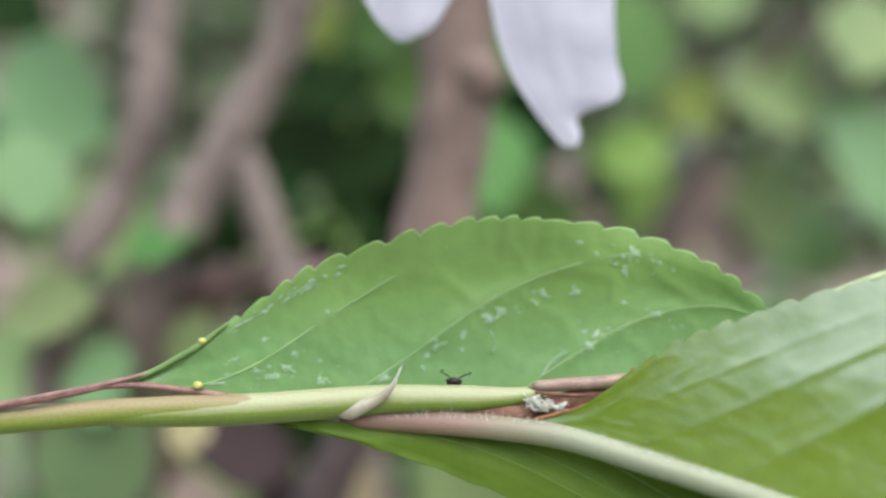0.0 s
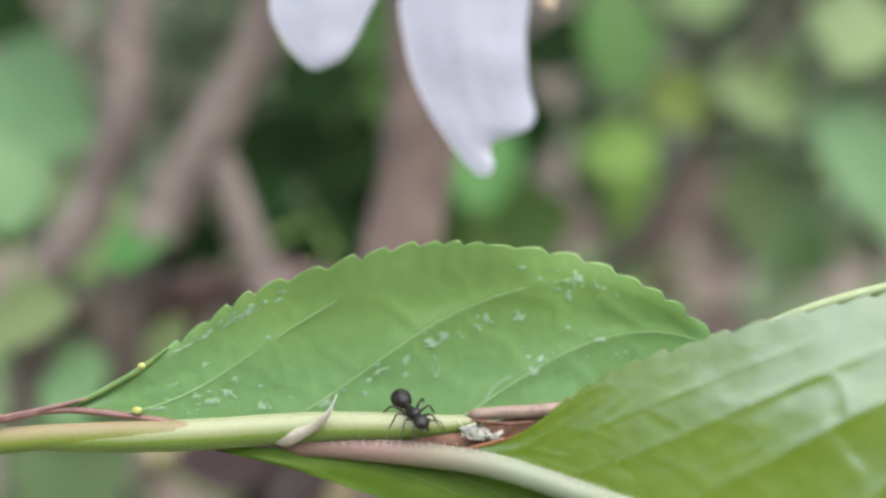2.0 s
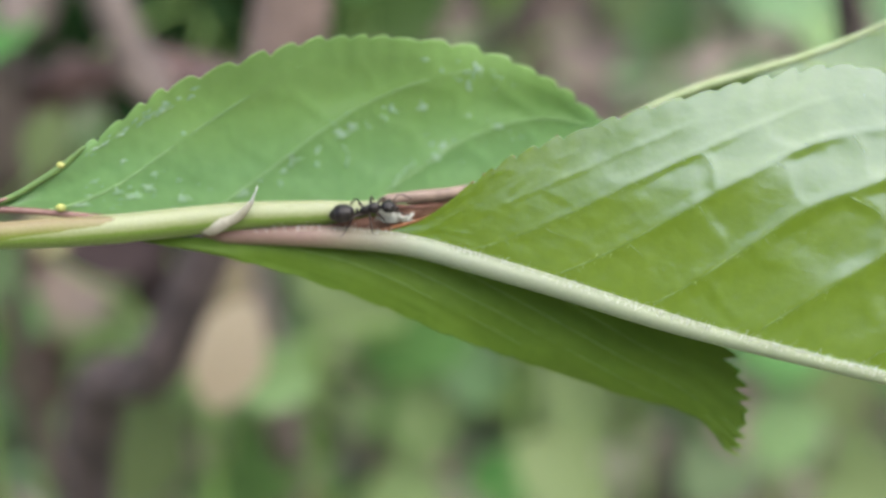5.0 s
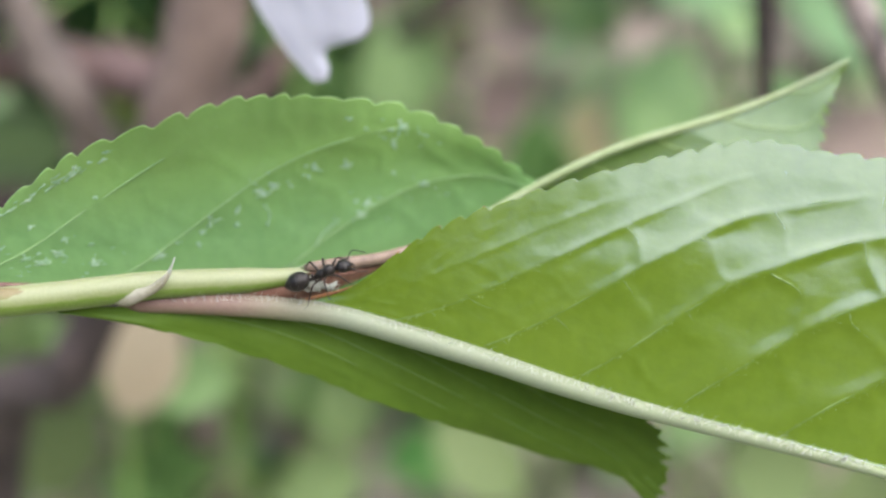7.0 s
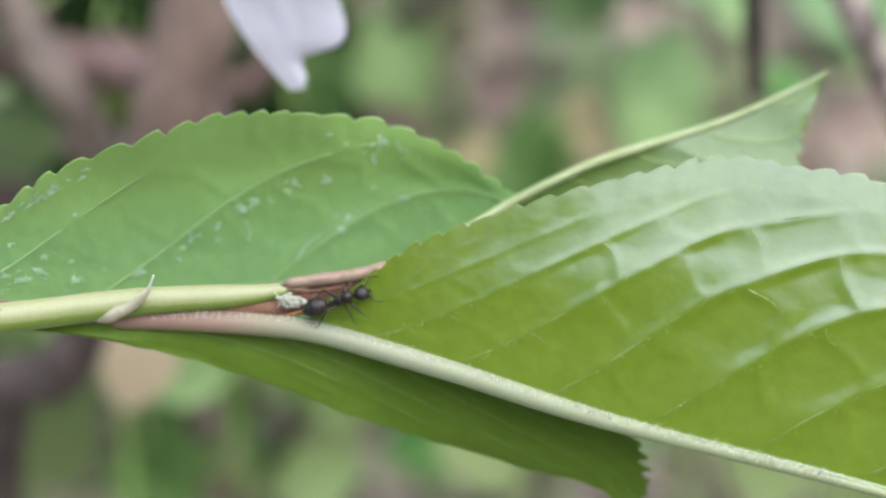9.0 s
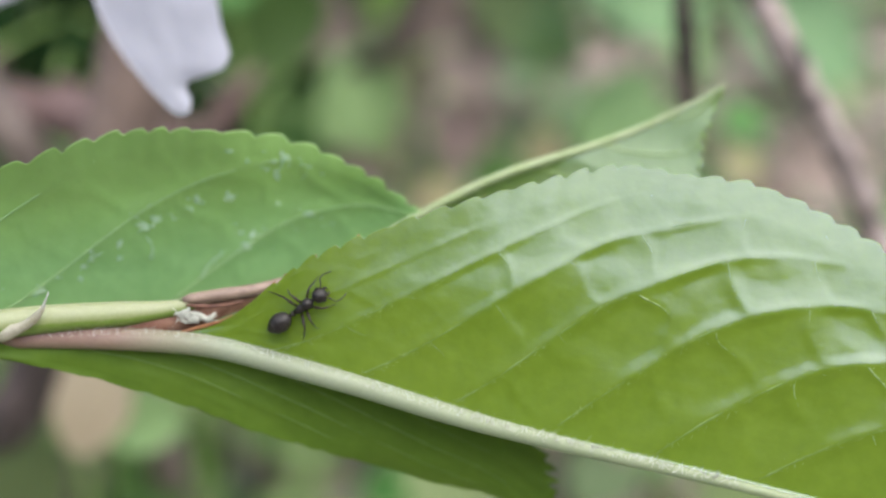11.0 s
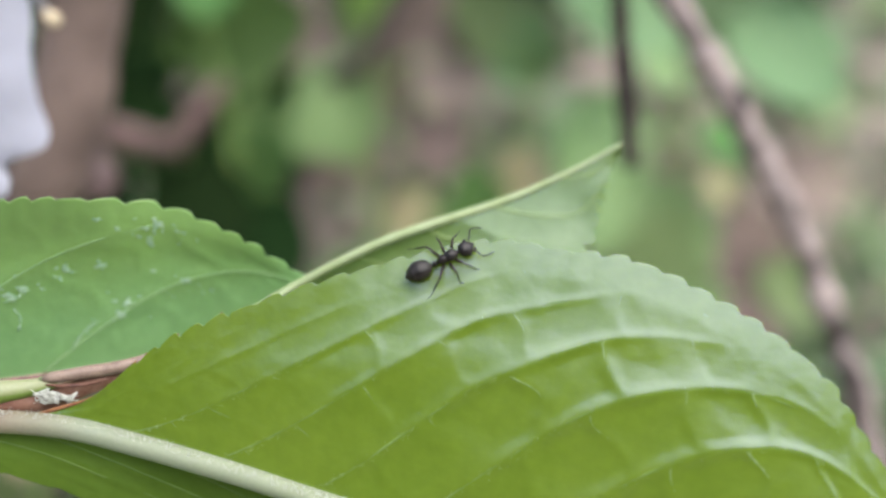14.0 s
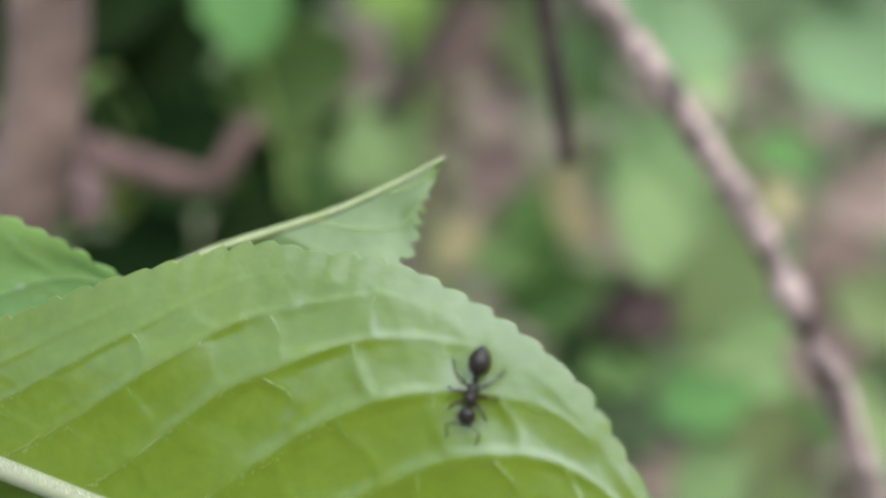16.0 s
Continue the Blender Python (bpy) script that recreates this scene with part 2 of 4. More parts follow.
GREENS = {
    "mid": plain_material("mid_green_blade", (0.055, 0.13, 0.033), (0.10, 0.205, 0.06), 60, 0.45, share=0.3, by_object=True, spec=0.15),
    # near-black: dark green leaves, and shade of the gaps put into leaf colour
    "dark": plain_material("dark_green_and_shade_blade", (0.004, 0.010, 0.003), (0.012, 0.032, 0.008), 60, 0.8, share=0.1, by_object=True, spec=0.04),
    "pale": plain_material("pale_green_blade", (0.135, 0.21, 0.08), (0.205, 0.285, 0.128), 60, 0.45, share=0.3, by_object=True, spec=0.15),
    "blue": plain_material("bluish_green_blade", (0.095, 0.17, 0.074), (0.15, 0.23, 0.112), 60, 0.4, share=0.3, by_object=True, spec=0.15),
    "yellow": plain_material("yellow_green_blade", (0.15, 0.24, 0.05), (0.22, 0.31, 0.085), 60, 0.5, share=0.4, by_object=True, spec=0.15),
    "cream": plain_material("faded_cream_blade", (0.54, 0.47, 0.30), (0.68, 0.61, 0.42), 60, 0.6, share=0.3, by_object=True, spec=0.15),
    "tan": plain_material("withered_tan_blade", (0.20, 0.185, 0.10), (0.30, 0.265, 0.155), 60, 0.7, share=0.2, by_object=True, spec=0.1),
    # umber darkened so that its leaves paint the shade of the lower left hollow
    "umber": plain_material("dark_umber_blade", (0.026, 0.019, 0.019), (0.062, 0.046, 0.046), 60, 0.9, share=0.05, by_object=True, spec=0.05),
    "brown": plain_material("dead_brown_blade", (0.155, 0.118, 0.10), (0.27, 0.212, 0.185), 60, 0.8, share=0.1, by_object=True, spec=0.15),
}


# ---- mesh helpers ----
def v3(p):
    return Vector(p) * CM


def curve_points(pts, n):
    """n + 1 points along a smooth curve through pts, evenly by length."""
    pts = [Vector(p) for p in pts]
    ext = [2 * pts[0] - pts[1], *pts, 2 * pts[-1] - pts[-2]]
    fine = []
    for a, b, c, d in zip(ext, ext[1:], ext[2:], ext[3:]):
        for k in range(24):
            s = k / 24
            fine.append(0.5 * (2 * b + (c - a) * s + (2 * a - 5 * b + 4 * c - d) * s * s + (3 * b - a - 3 * c + d) * s ** 3))
    fine.append(pts[-1])
    run = np.concatenate([[0], np.cumsum([(q - p).length for p, q in zip(fine, fine[1:])])])
    want = np.linspace(0, run[-1], n + 1)
    xyz = np.array([tuple(p) for p in fine])
    return [Vector(p) for p in np.stack([np.interp(want, run, xyz[:, k]) for k in range(3)], 1)]


def lerp_list(values, s):
    return float(np.interp(s, np.linspace(0, 1, len(values)), values))


def mesh_of(name, verts, faces, mat, uvs=None, smooth=True):
    me = bpy.data.meshes.new(name)
    me.from_pydata([tuple(p) for p in verts], [], faces)
    me.materials.append(mat)
    if uvs is not None:
        layer = me.uv_layers.new(name="UVMap")
        for loop in me.loops:
            layer.data[loop.index].uv = uvs[loop.vertex_index]
    for p in me.polygons:
        p.use_smooth = smooth
    return me


def part(name, me, parent=None, label="", m=None):
    ob = new(name, me)
    if parent:
        ob.parent = parent
    if m is not None:
        ob.matrix_basis = m
    return tagged(ob, label)


def tube_mesh(name, pts, radii, mat, n=24, seg=12, rough=0.0, flat=1.0, seed=1):
    """A stalk through pts (cm) with radii (cm) spread along it; its ends are rounded. uv: cm along, height round it 0 to 1."""
    line = curve_points(pts, n)
    rng = random.Random(seed)
    verts, faces, uvs, run = [], [], [], 0.0
    for i, p in enumerate(line):
        if i:
            run += (p - line[i - 1]).length
        d = (line[min(i + 1, n)] - line[max(i - 1, 0)]).normalized()
        ref = Vector((0, 0, 1)) if abs(d.z) < 0.9 else Vector((0, 1, 0))
        side = d.cross(ref).normalized()
        up = side.cross(d)
        r = lerp_list(radii, i / n) * (0.55 if i in (0, n) else 1) * (1 + rough * (rng.random() - 0.5))
        for k in range(seg):
            a = 2 * math.pi * k / seg
            w = r * (1 + rough * 0.5 * (rng.random() - 0.5))
            verts.append((p + side * math.cos(a) * w + up * math.sin(a) * w * flat) * CM)
            uvs.append((run, 0.5 + 0.5 * math.sin(a)))
    for i in range(n):
        for k in range(seg):
            a, b = i * seg + k, i * seg + (k + 1) % seg
            faces.append((a, b, b + seg, a + seg))
    verts += [line[0] * CM, line[-1] * CM]
    uvs += [(0, 0.5), (run, 0.5)]
    for k in range(seg):
        faces.append((len(verts) - 2, (k + 1) % seg, k))
        faces.append((len(verts) - 1, n * seg + k, n * seg + (k + 1) % seg))
    return mesh_of(name, verts, faces, mat, uvs)


def ball_mesh(name, radii, mat, taper=0.0, bend=0.0, rings=10, seg=16, lumps=0.0, seed=1):
    """An egg along x with radii (cm); taper draws the -x end out to a point."""
    rng = random.Random(seed)
    verts, faces = [], []
    for i in range(rings + 1):
        a = math.pi * i / rings
        x, r = -math.cos(a), math.sin(a)
        if x < 0:
            r *= 1 - taper * abs(x) ** 1.5
        for k in range(seg):
            b = 2 * math.pi * k / seg
            w = 1 + lumps * (rng.random() - 0.5)
            verts.append(Vector((x * radii[0], r * math.cos(b) * radii[1] * w, r * math.sin(b) * radii[2] * w + bend * x * x)) * CM)
    for i in range(rings):
        for k in range(seg):
            a, b = i * seg + k, i * seg + (k + 1) % seg
            faces.append((a, a + seg, b + seg, b))
    me = mesh_of(name, verts, faces, mat)
    return me


class Blade:
    """Half a leaf between its midrib and its margin, both given by a few points in cm."""

    def __init__(self, mid, margin, nu, nv, bulge=0.0, teeth=0, tooth=0.0, veins=0, slant=0.2, quilt=0.0, side=1, wave=0.0, seed=3, belly=None, end_teeth=0.0, first=0.0, bow=1.15, run=None, pucker=0.0, sag=0.45, net=0.0):
        self.mid, self.mar = curve_points(mid, nu), curve_points(margin, nu)
        self.nu, self.nv, self.bulge, self.teeth, self.tooth = nu, nv, bulge, teeth, tooth
        self.veins, self.slant, self.quilt, self.side, self.wave, self.seed = veins, slant, quilt, side, wave, seed
        self.belly, self.end_teeth, self.first, self.bow = belly, end_teeth, first, bow
        self.pucker, self.sag, self.net = pucker, sag, net
        self.run = run or (lambda v: slant * v ** bow)
        self.length = sum((b - a).length for a, b in zip(self.mid, self.mid[1:]))
        self.width = max((a - b).length for a, b in zip(self.mid, self.mar))

    def base(self, u, v):
        i = min(u, 1) * self.nu
        k = min(int(i), self.nu - 1)
        s = i - k
        a, b = self.mid[k].lerp(self.mid[k + 1], s), self.mar[k].lerp(self.mar[k + 1], s)
        return a, b, (self.mid[k + 1] - self.mid[k])

    def point(self, u, v):
        a, b, along = self.base(u, v)
        across = b - a
        if self.teeth and v > 0.8 and across.length > 1e-6:
            cell = u * self.teeth + 0.8 * noise.noise(Vector((u * 9, self.seed * 3.1, 0)))
            f = cell % 1.0
            size = 0.75 + 0.9 * noise.noise(Vector((math.floor(cell) * 1.7, self.seed, 4)))
            rise = math.sin(math.pi * 0.5 * f / 0.72) ** 0.7 if f < 0.72 else 0.5 + 0.5 * math.cos(math.pi * (f - 0.72) / 0.28)
            v += self.tooth * size * ((v - 0.8) / 0.2) ** 2 * (rise - 0.5) * min(1, 7 * u, 7 * (1 - u) + 0.2) / max(across.length, 0.25)
        n = along.cross(across)
        n = n.normalized() * self.side if n.length > 1e-9 else Vector((0, -1, 0))
        width = across.length / max(self.width, 1e-6)
        p = a.lerp(b, v)
        p = p + n * (self.bulge * math.sin(math.pi * v) * width)
        if self.belly:
            p = p + n * (self.belly(u, v) * width)
        if self.quilt and self.veins:
            ph = ((u - self.first - self.run(v)) * self.veins) % 1.0
            panel = math.floor((u - self.first - self.run(v)) * self.veins)
            where = self.cell_at(u, v) + 0.37 * panel
            cell, tilt = where % 1.0, noise.noise(Vector((math.floor(where) * 1.7, panel * 2.3, self.seed)))
            fade = min(1, 4 * v) * min(1, max(0, (u - 0.1) * 3.2)) * min(1, max(0, (0.9 - v) / 0.22)) * width
            p = p - n * (self.quilt * fade * ((1 - abs(2 * ph - 1) ** 2.0) * self.sag + (0.8 + 0.7 * v) * min(1, 6 * ph, 6 * (1 - ph)) * ((0.32 + 0.45 * tilt) * (1 - abs(2 * cell - 1) ** 4) + 1.5 * tilt * (cell - 0.5) * min(1, 7 * cell, 7 * (1 - cell)))))
        if self.net:
            q = Vector((u * self.length * 2.6 + 0.8 * v, v * self.width * 1.7 - 0.5 * u, self.seed))
            p = p + n * (self.net * (0.35 - abs(noise.noise(q)) - 0.45 * abs(noise.noise(q * 2.3))) * min(1, 5 * v, 9 * (1 - v), 6 * u))
        if self.wave:
            p = p + n * self.wave * v * v * noise.noise(Vector((u * 9, self.seed, v * 2)))
        if self.pucker and v > 0.75:
            f = u * self.teeth + 0.8 * noise.noise(Vector((u * 9, self.seed * 3.1, 0)))
            p = p + n * (self.pucker * (v - 0.75) * 4 * math.sin(6.283 * f) * (1 + noise.noise(Vector((u * 15, 2, self.seed)))))
        if self.end_teeth and u > 0.9:
            p = p + along.normalized() * (u - 0.9) * 1.6 * math.sin(math.pi * min(1, v * 0.95))
            p = p + along.normalized() * self.end_teeth * (u - 0.9) * 10 * (abs((v * 9) % 1.0 - 0.6) + 0.5 * noise.noise(Vector((v * 20, 1, self.seed))))
        return p, n

    def cell_at(self, u, v):
        return 1.6 * self.length * u + 2.4 * v + 0.30 * noise.noise(Vector((u * 14, v * 7, self.seed)))

    def mesh(self, name, mat, thick=0.009):
        verts, uvs, faces = [], [], []
        nu, nv = self.nu, self.nv
        for layer in (0, 1):
            for i in range(nu + 1):
                for j in range(nv + 1):
                    u, v = i / nu, 1 - (1 - j / nv) ** 1.5
                    p, n = self.point(u, v)
                    edge = 0.15 if j == nv or i in (0, nu) else 1.0
                    verts.append((p - n * (layer - 0.5) * thick * edge) * CM)
                    uvs.append((u * self.length, v * (self.base(u, v)[1] - self.base(u, v)[0]).length))
        off, row = (nu + 1) * (nv + 1), nv + 1
        for i in range(nu):
            for j in range(nv):
                a = i * row + j
                q = (a, a + row, a + row + 1, a + 1)
                faces += [q, tuple(off + k for k in reversed(q))]
        for i in range(nu):
            for j in (0, nv):
                a, b = i * row + j, (i + 1) * row + j
                faces.append((a, b, b + off, a + off))
        for j in range(nv):
            for i in (0, nu):
                a, b = i * row + j, i * row + j + 1
                faces.append((a, b, b + off, a + off))
        return mesh_of(name, verts, faces, mat, uvs)

    def cross_vein(self, k, m, lift, r, mat, reach=0.97):
        """A fine vein from one side vein down to the next, along the edge of a cell."""
        pts = []
        for q in np.linspace(0.02, reach, 9):
            lo, hi = 0.0, 1.0
            for _ in range(16):
                w = (lo + hi) / 2
                u = (k + q) / self.veins + self.first + self.run(w)
                lo, hi = (w, hi) if self.cell_at(u, w) + 0.37 * k < m else (lo, w)
            if not (0.02 < u < 0.98 and 0.05 < w < 0.93):
                continue
            p, n = self.point(u, w)
            pts.append(p + n * lift)
        return tube_mesh("fine_vein", pts, [r, r * 0.7, r * 0.4], mat, n=14, seg=5) if len(pts) > 4 else None

    def vein(self, k, lift, r0, r1, mat, reach=0.9):
        u0 = k / self.veins + self.first
        pts = []
        for s in np.linspace(0.0, reach, 9):
            u = u0 + self.run(s)
            if u > 0.985:
                break
            p, n = self.point(max(u, 0.004), s)
            pts.append(p + n * lift)
        if len(pts) < 4:
            return None
        return tube_mesh("vein", pts, [r0, r0 * 0.7, r1], mat, n=18, seg=6)


def thing(name, label, category, at=(0, 0, 0), group="", kind=""):
    return tagged(new(name), label, category, group, kind) if at == (0, 0, 0) else placed(tagged(new(name), label, category, group, kind), at)


def placed(ob, at):
    ob.location = v3(at)
    return ob


# ---- ground: one sheet with a planted bank behind ----
GROUND_Z = -0.30


def ground_height(x, y):
    s = min(1, max(0, (y - 0.55) / 1.9))
    rise = s * s * (3 - 2 * s) * 1.75
    # added unseen rise behind the camera, hides the low sky from leaf reflections
    s = min(1, max(0, (-y - 0.5) / 1.6))
    rise += s * s * (3 - 2 * s) * 0.72
    near = max(0.0, 1 - math.hypot(x, y) / 8)
    return GROUND_Z + rise + near * (0.05 * noise.noise(Vector((x * 2.5, y * 2.5, 0))) + 0.015 * noise.noise(Vector((x * 12, y * 12, 3))))


def build_ground():
    n = 90
    steps = [math.copysign(abs(s) ** 3.2, s) * 300 for s in np.linspace(-1, 1, n + 1)]
    ys = [0.9 + s for s in steps]
    verts = [(x, y, ground_height(x, y)) for y in ys for x in steps]
    faces = [(j * (n + 1) + i, j * (n + 1) + i + 1, (j + 1) * (n + 1) + i + 1, (j + 1) * (n + 1) + i) for j in range(n) for i in range(n)]
    m, t, b = material("soil_and_litter")
    where = coords(t, "Object")
    big, mid, fine = noise_fac(t, where, 5, 4), noise_fac(t, where, 26, 5), noise_fac(t, where, 160, 5)
    soil = ramp(t, mid, [(0.3, (0.13, 0.10, 0.09)), (0.55, (0.28, 0.225, 0.20)), (0.75, (0.42, 0.35, 0.315))])
    moss = ramp(t, fine, [(0.3, (0.12, 0.20, 0.07)), (0.7, (0.25, 0.36, 0.15))])
    cover = ramp(t, big, [(0.52, (0, 0, 0)), (0.66, (1, 1, 1))])
    t.links.new(mixed(t, cover, soil, moss), b.inputs["Base Color"])
    b.inputs["Roughness"].default_value = 0.9
    bump(t, b, fine, 0.8, 0.004)
    tagged(new("ground", mesh_of("ground", verts, faces, m)), "brown soil and leaf litter with green patches", "ground", kind="structure")


def scatter_undergrowth(name, label, count, seed, stops, y0, y1, size0, size1, high, mat_name, spread=0.22):
    """Many small loose leaves over the ground and bank, in one mesh."""
    rng = random.Random(seed)
    verts, faces = [], []
    for _ in range(count):
        y = y0 + (y1 - y0) * min(1.6, abs(rng.gauss(0, 0.55)))
        x = 0.06 + rng.gauss(0, spread + 0.28 * abs(y))
        z = ground_height(x, y) + high * rng.random() ** 1.4 * (0.4 + noise.noise(Vector((x * 5, y * 5, seed))) + 0.4)
        s = size0 + (size1 - size0) * rng.random()
        turn = Euler((rng.uniform(-0.3, 1.5), rng.uniform(-0.9, 0.9), rng.uniform(0, 6.28))).to_matrix()
        k = len(verts)
        for p in ((0, -1, 0), (0.42, -0.25, 0.12), (0.3, 0.45, 0.10), (0, 1, -0.1), (-0.3, 0.45, 0.10), (-0.42, -0.25, 0.12), (0, -0.25, 0), (0, 0.45, -0.02)):
            verts.append(turn @ (Vector(p) * s) + Vector((x, y, z)))
        faces += [(k, k + 1, k + 6), (k + 1, k + 2, k + 7, k + 6), (k + 2, k + 3, k + 7), (k, k + 6, k + 5), (k + 6, k + 7, k + 4, k + 5), (k + 7, k + 3, k + 4)]
    m, t, b = material(mat_name)
    geo = t.nodes.new("ShaderNodeNewGeometry")
    col = ramp(t, geo.outputs["Random Per Island"], stops)
    fine = noise_fac(t, coords(t, "Object"), 120, 4)
    col = mixed(t, 0.3, col, ramp(t, fine, [(0.3, (0.05, 0.07, 0.03)), (0.7, (0.26, 0.31, 0.19))]))
    t.links.new(col, b.inputs["Base Color"])
    b.inputs["Roughness"].default_value = 0.55
    see_through(t, b, col, 0.25)
    tagged(new(name, mesh_of(name, verts, faces, m)), label, "foliage", kind="stuff")


build_ground()
scatter_undergrowth("undergrowth", "dense mixed green leaves of low plants on the bank", 6000, 11,
                    [(0.0, (0.01, 0.035, 0.008)), (0.4, (0.03, 0.09, 0.018)), (0.6, (0.10, 0.20, 0.065)), (0.8, (0.09, 0.20, 0.085)), (1.0, (0.19, 0.29, 0.075))],
                    0.42, 2.6, 0.012, 0.034, 0.16, "undergrowth_leaves")
# shade of the upper bank is painted in through these near-black leaf colours
scatter_undergrowth("shaded_undergrowth", "green and brown leaves high on the bank, coloured dark for shade", 6500, 17,
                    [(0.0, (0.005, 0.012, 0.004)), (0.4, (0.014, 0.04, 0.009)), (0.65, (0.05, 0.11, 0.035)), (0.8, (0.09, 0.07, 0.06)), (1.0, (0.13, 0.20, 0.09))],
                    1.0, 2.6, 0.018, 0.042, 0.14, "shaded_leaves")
# added out of view on that rise, so that only high sky gives sheen
scatter_undergrowth("unseen_hedge", "added unseen leaves behind the camera that darken low reflections", 7000, 19,
                    [(0.0, (0.03, 0.07, 0.02)), (0.5, (0.06, 0.13, 0.04)), (0.8, (0.10, 0.19, 0.06)), (1.0, (0.16, 0.14, 0.10))],
                    -0.7, -2.4, 0.03, 0.08, 0.35, "unseen_hedge_leaves", 0.8)
scatter_undergrowth("leaf_litter", "scattered dead brown leaves lying on the soil", 5200, 12,
                    [(0.0, (0.11, 0.08, 0.07)), (0.4, (0.25, 0.19, 0.17)), (0.8, (0.38, 0.31, 0.28)), (1.0, (0.48, 0.41, 0.33))],
                    0.3, 2.4, 0.012, 0.03, 0.05, "litter_leaves")


# ---- background stems and branches ----
def woody(name, label, pts, radii, mat, n=40, seed=1, category="stem"):
    ob = tagged(new(name, tube_mesh(name, pts, radii, mat, n=n, seg=14, rough=0.14, seed=seed)), label, category)
    rng, line = random.Random(seed), curve_points(pts, n)
    for k in range(6):
        i = round(n * (0.2 + 0.13 * k + 0.04 * rng.random()))
        r = lerp_list(radii, i / n)
        m = Matrix.Translation((line[i] + Vector((r * rng.uniform(-0.7, 0.7), -r * 0.6, 0))) * CM) @ pose(0, 0, 0, 0, 75, 0)
        part("knot", ball_mesh("knot", (r * 0.75, r * 0.55, r * 0.6), mat, lumps=0.3, seed=k), ob, m=m)
    return ob


woody("shrub_stem", "upright reddish grey-brown woody shrub stem", [(-1.75, 8.35, -2.2), (-1.2, 8, -0.9), (-0.9, 8, -0.2), (-0.6, 8, 1), (-0.42, 8, 2.2), (-0.36, 8, 4), (0.2, 8.5, 20)],
      [0.5, 0.56, 0.55, 0.48, 0.42, 0.38, 0.3], BARK_PALE, 60, 2)
# lower half of the same stem, its shade put into a darker bark
woody("shaded_stem_foot", "lower part of the shrub stem, coloured dark for shade near the soil", [(-9, 20, -31), (-5.4, 11.5, -8.5), (-3.4, 9.4, -5.4), (-2.3, 8.7, -3.3), (-1.6, 8.3, -1.9), (-1.4, 8.1, -1.4)],
      [0.6, 0.5, 0.46, 0.5, 0.52, 0.3], BARK_SHADED, 60, 22)
woody("shrub_stem", "crooked grey-brown woody stem rising from the soil", [(-14, 36, -31), (-9.8, 16, -9), (-8.3, 12, -1.57), (-7.03, 12, 1.15), (-6.4, 12, 3.0), (-6.3, 12, 5), (-5.6, 12, 20)],
      [0.55, 0.5, 0.45, 0.45, 0.42, 0.4], BARK, 60, 3)
woody("shrub_stem", "leaning grey-brown stem forking near the middle", [(-13, 38, -31), (-8.6, 17, -8), (-6.5, 12, -1.13), (-5.6, 12, 0.8), (-4.6, 12, 2.74), (-3.6, 12, 4.9), (-1.5, 12, 15)],
      [0.5, 0.42, 0.36, 0.4, 0.55, 0.42, 0.3], BARK, 60, 4)
woody("shrub_stem", "short slanting grey-brown stem crossing the others", [(-2, 36, -31), (-2.6, 19, -9), (-3.3, 12.8, -1.8), (-3.9, 12.1, -0.3), (-4.4, 12.1, 1.0), (-4.85, 12.1, 2.6)],
      [0.5, 0.5, 0.6, 0.6, 0.6, 0.3], BARK, 40, 5)
woody("shrub_stem", "dull grey-brown stem in the shade behind", [(4, 46, -31), (3.5, 45, -10), (3.4, 45, 2.5), (3.4, 45, 15), (4, 45, 40)], [1.2, 1.1, 1.1, 1.0, 0.7], BARK, 40, 6)
woody("fallen_branch", "purplish grey branch lying across the stems", [(-16, 15, -3), (-5.0, 12.9, -0.62), (-2.86, 12.6, -0.72), (-0.9, 10.4, -1.0), (-0.6, 8.6, -1.2)], [0.45, 0.42, 0.42, 0.4, 0.2], BARK_RED, 40, 7, "branch")
woody("broken_branch", "broken pinkish-brown branch stub with a bend", [(-15, 36, -31), (-10, 24, -6), (-7.0, 20.5, -0.6), (-4.49, 20, -0.95), (-3.19, 20, -1.41), (-1.71, 20, -1.87), (-0.68, 20, -2.30), (0.03, 20, -1.34), (0.88, 20, -0.39)], [0.5, 0.55, 0.55, 0.55, 0.6, 0.62, 0.5, 0.25], BARK_RED, 40, 8, "branch")
woody("thin_stem", "thin dark brown leaning stem behind the plants", [(-2, 36, -30), (3.0, 27, -4), (4.9, 25, -0.4), (5.8, 25, 1.2), (7.4, 25, 3.7), (9.3, 25, 6.6), (11.2, 25, 8.4), (16, 26, 14)], [0.4, 0.35, 0.32, 0.32, 0.3, 0.25], BARK_DARK, 50, 12)
branch = thing("bare_branch", "bare pinkish-grey branch with swollen nodes and a dead side twig", "branch")
line = [(4.83, 5.4, 4.47), (6.11, 5.4, 2.73), (6.83, 5.4, 1.85), (7.41, 5.4, 1.07), (7.92, 5.4, 0.34), (8.42, 5.4, -0.4), (8.89, 5.4, -1.13), (9.37, 5.4, -2.05), (9.74, 5.4, -2.78), (10.43, 5.4, -4.44), (14.2, 6.8, -14), (18.2, 8.0, -31)]
part("wood", tube_mesh("wood", line, [0.16, 0.17, 0.185, 0.205, 0.205, 0.21, 0.22, 0.23, 0.24, 0.28], BARK_BRANCH, n=130, seg=14, rough=0.42, seed=9), branch)
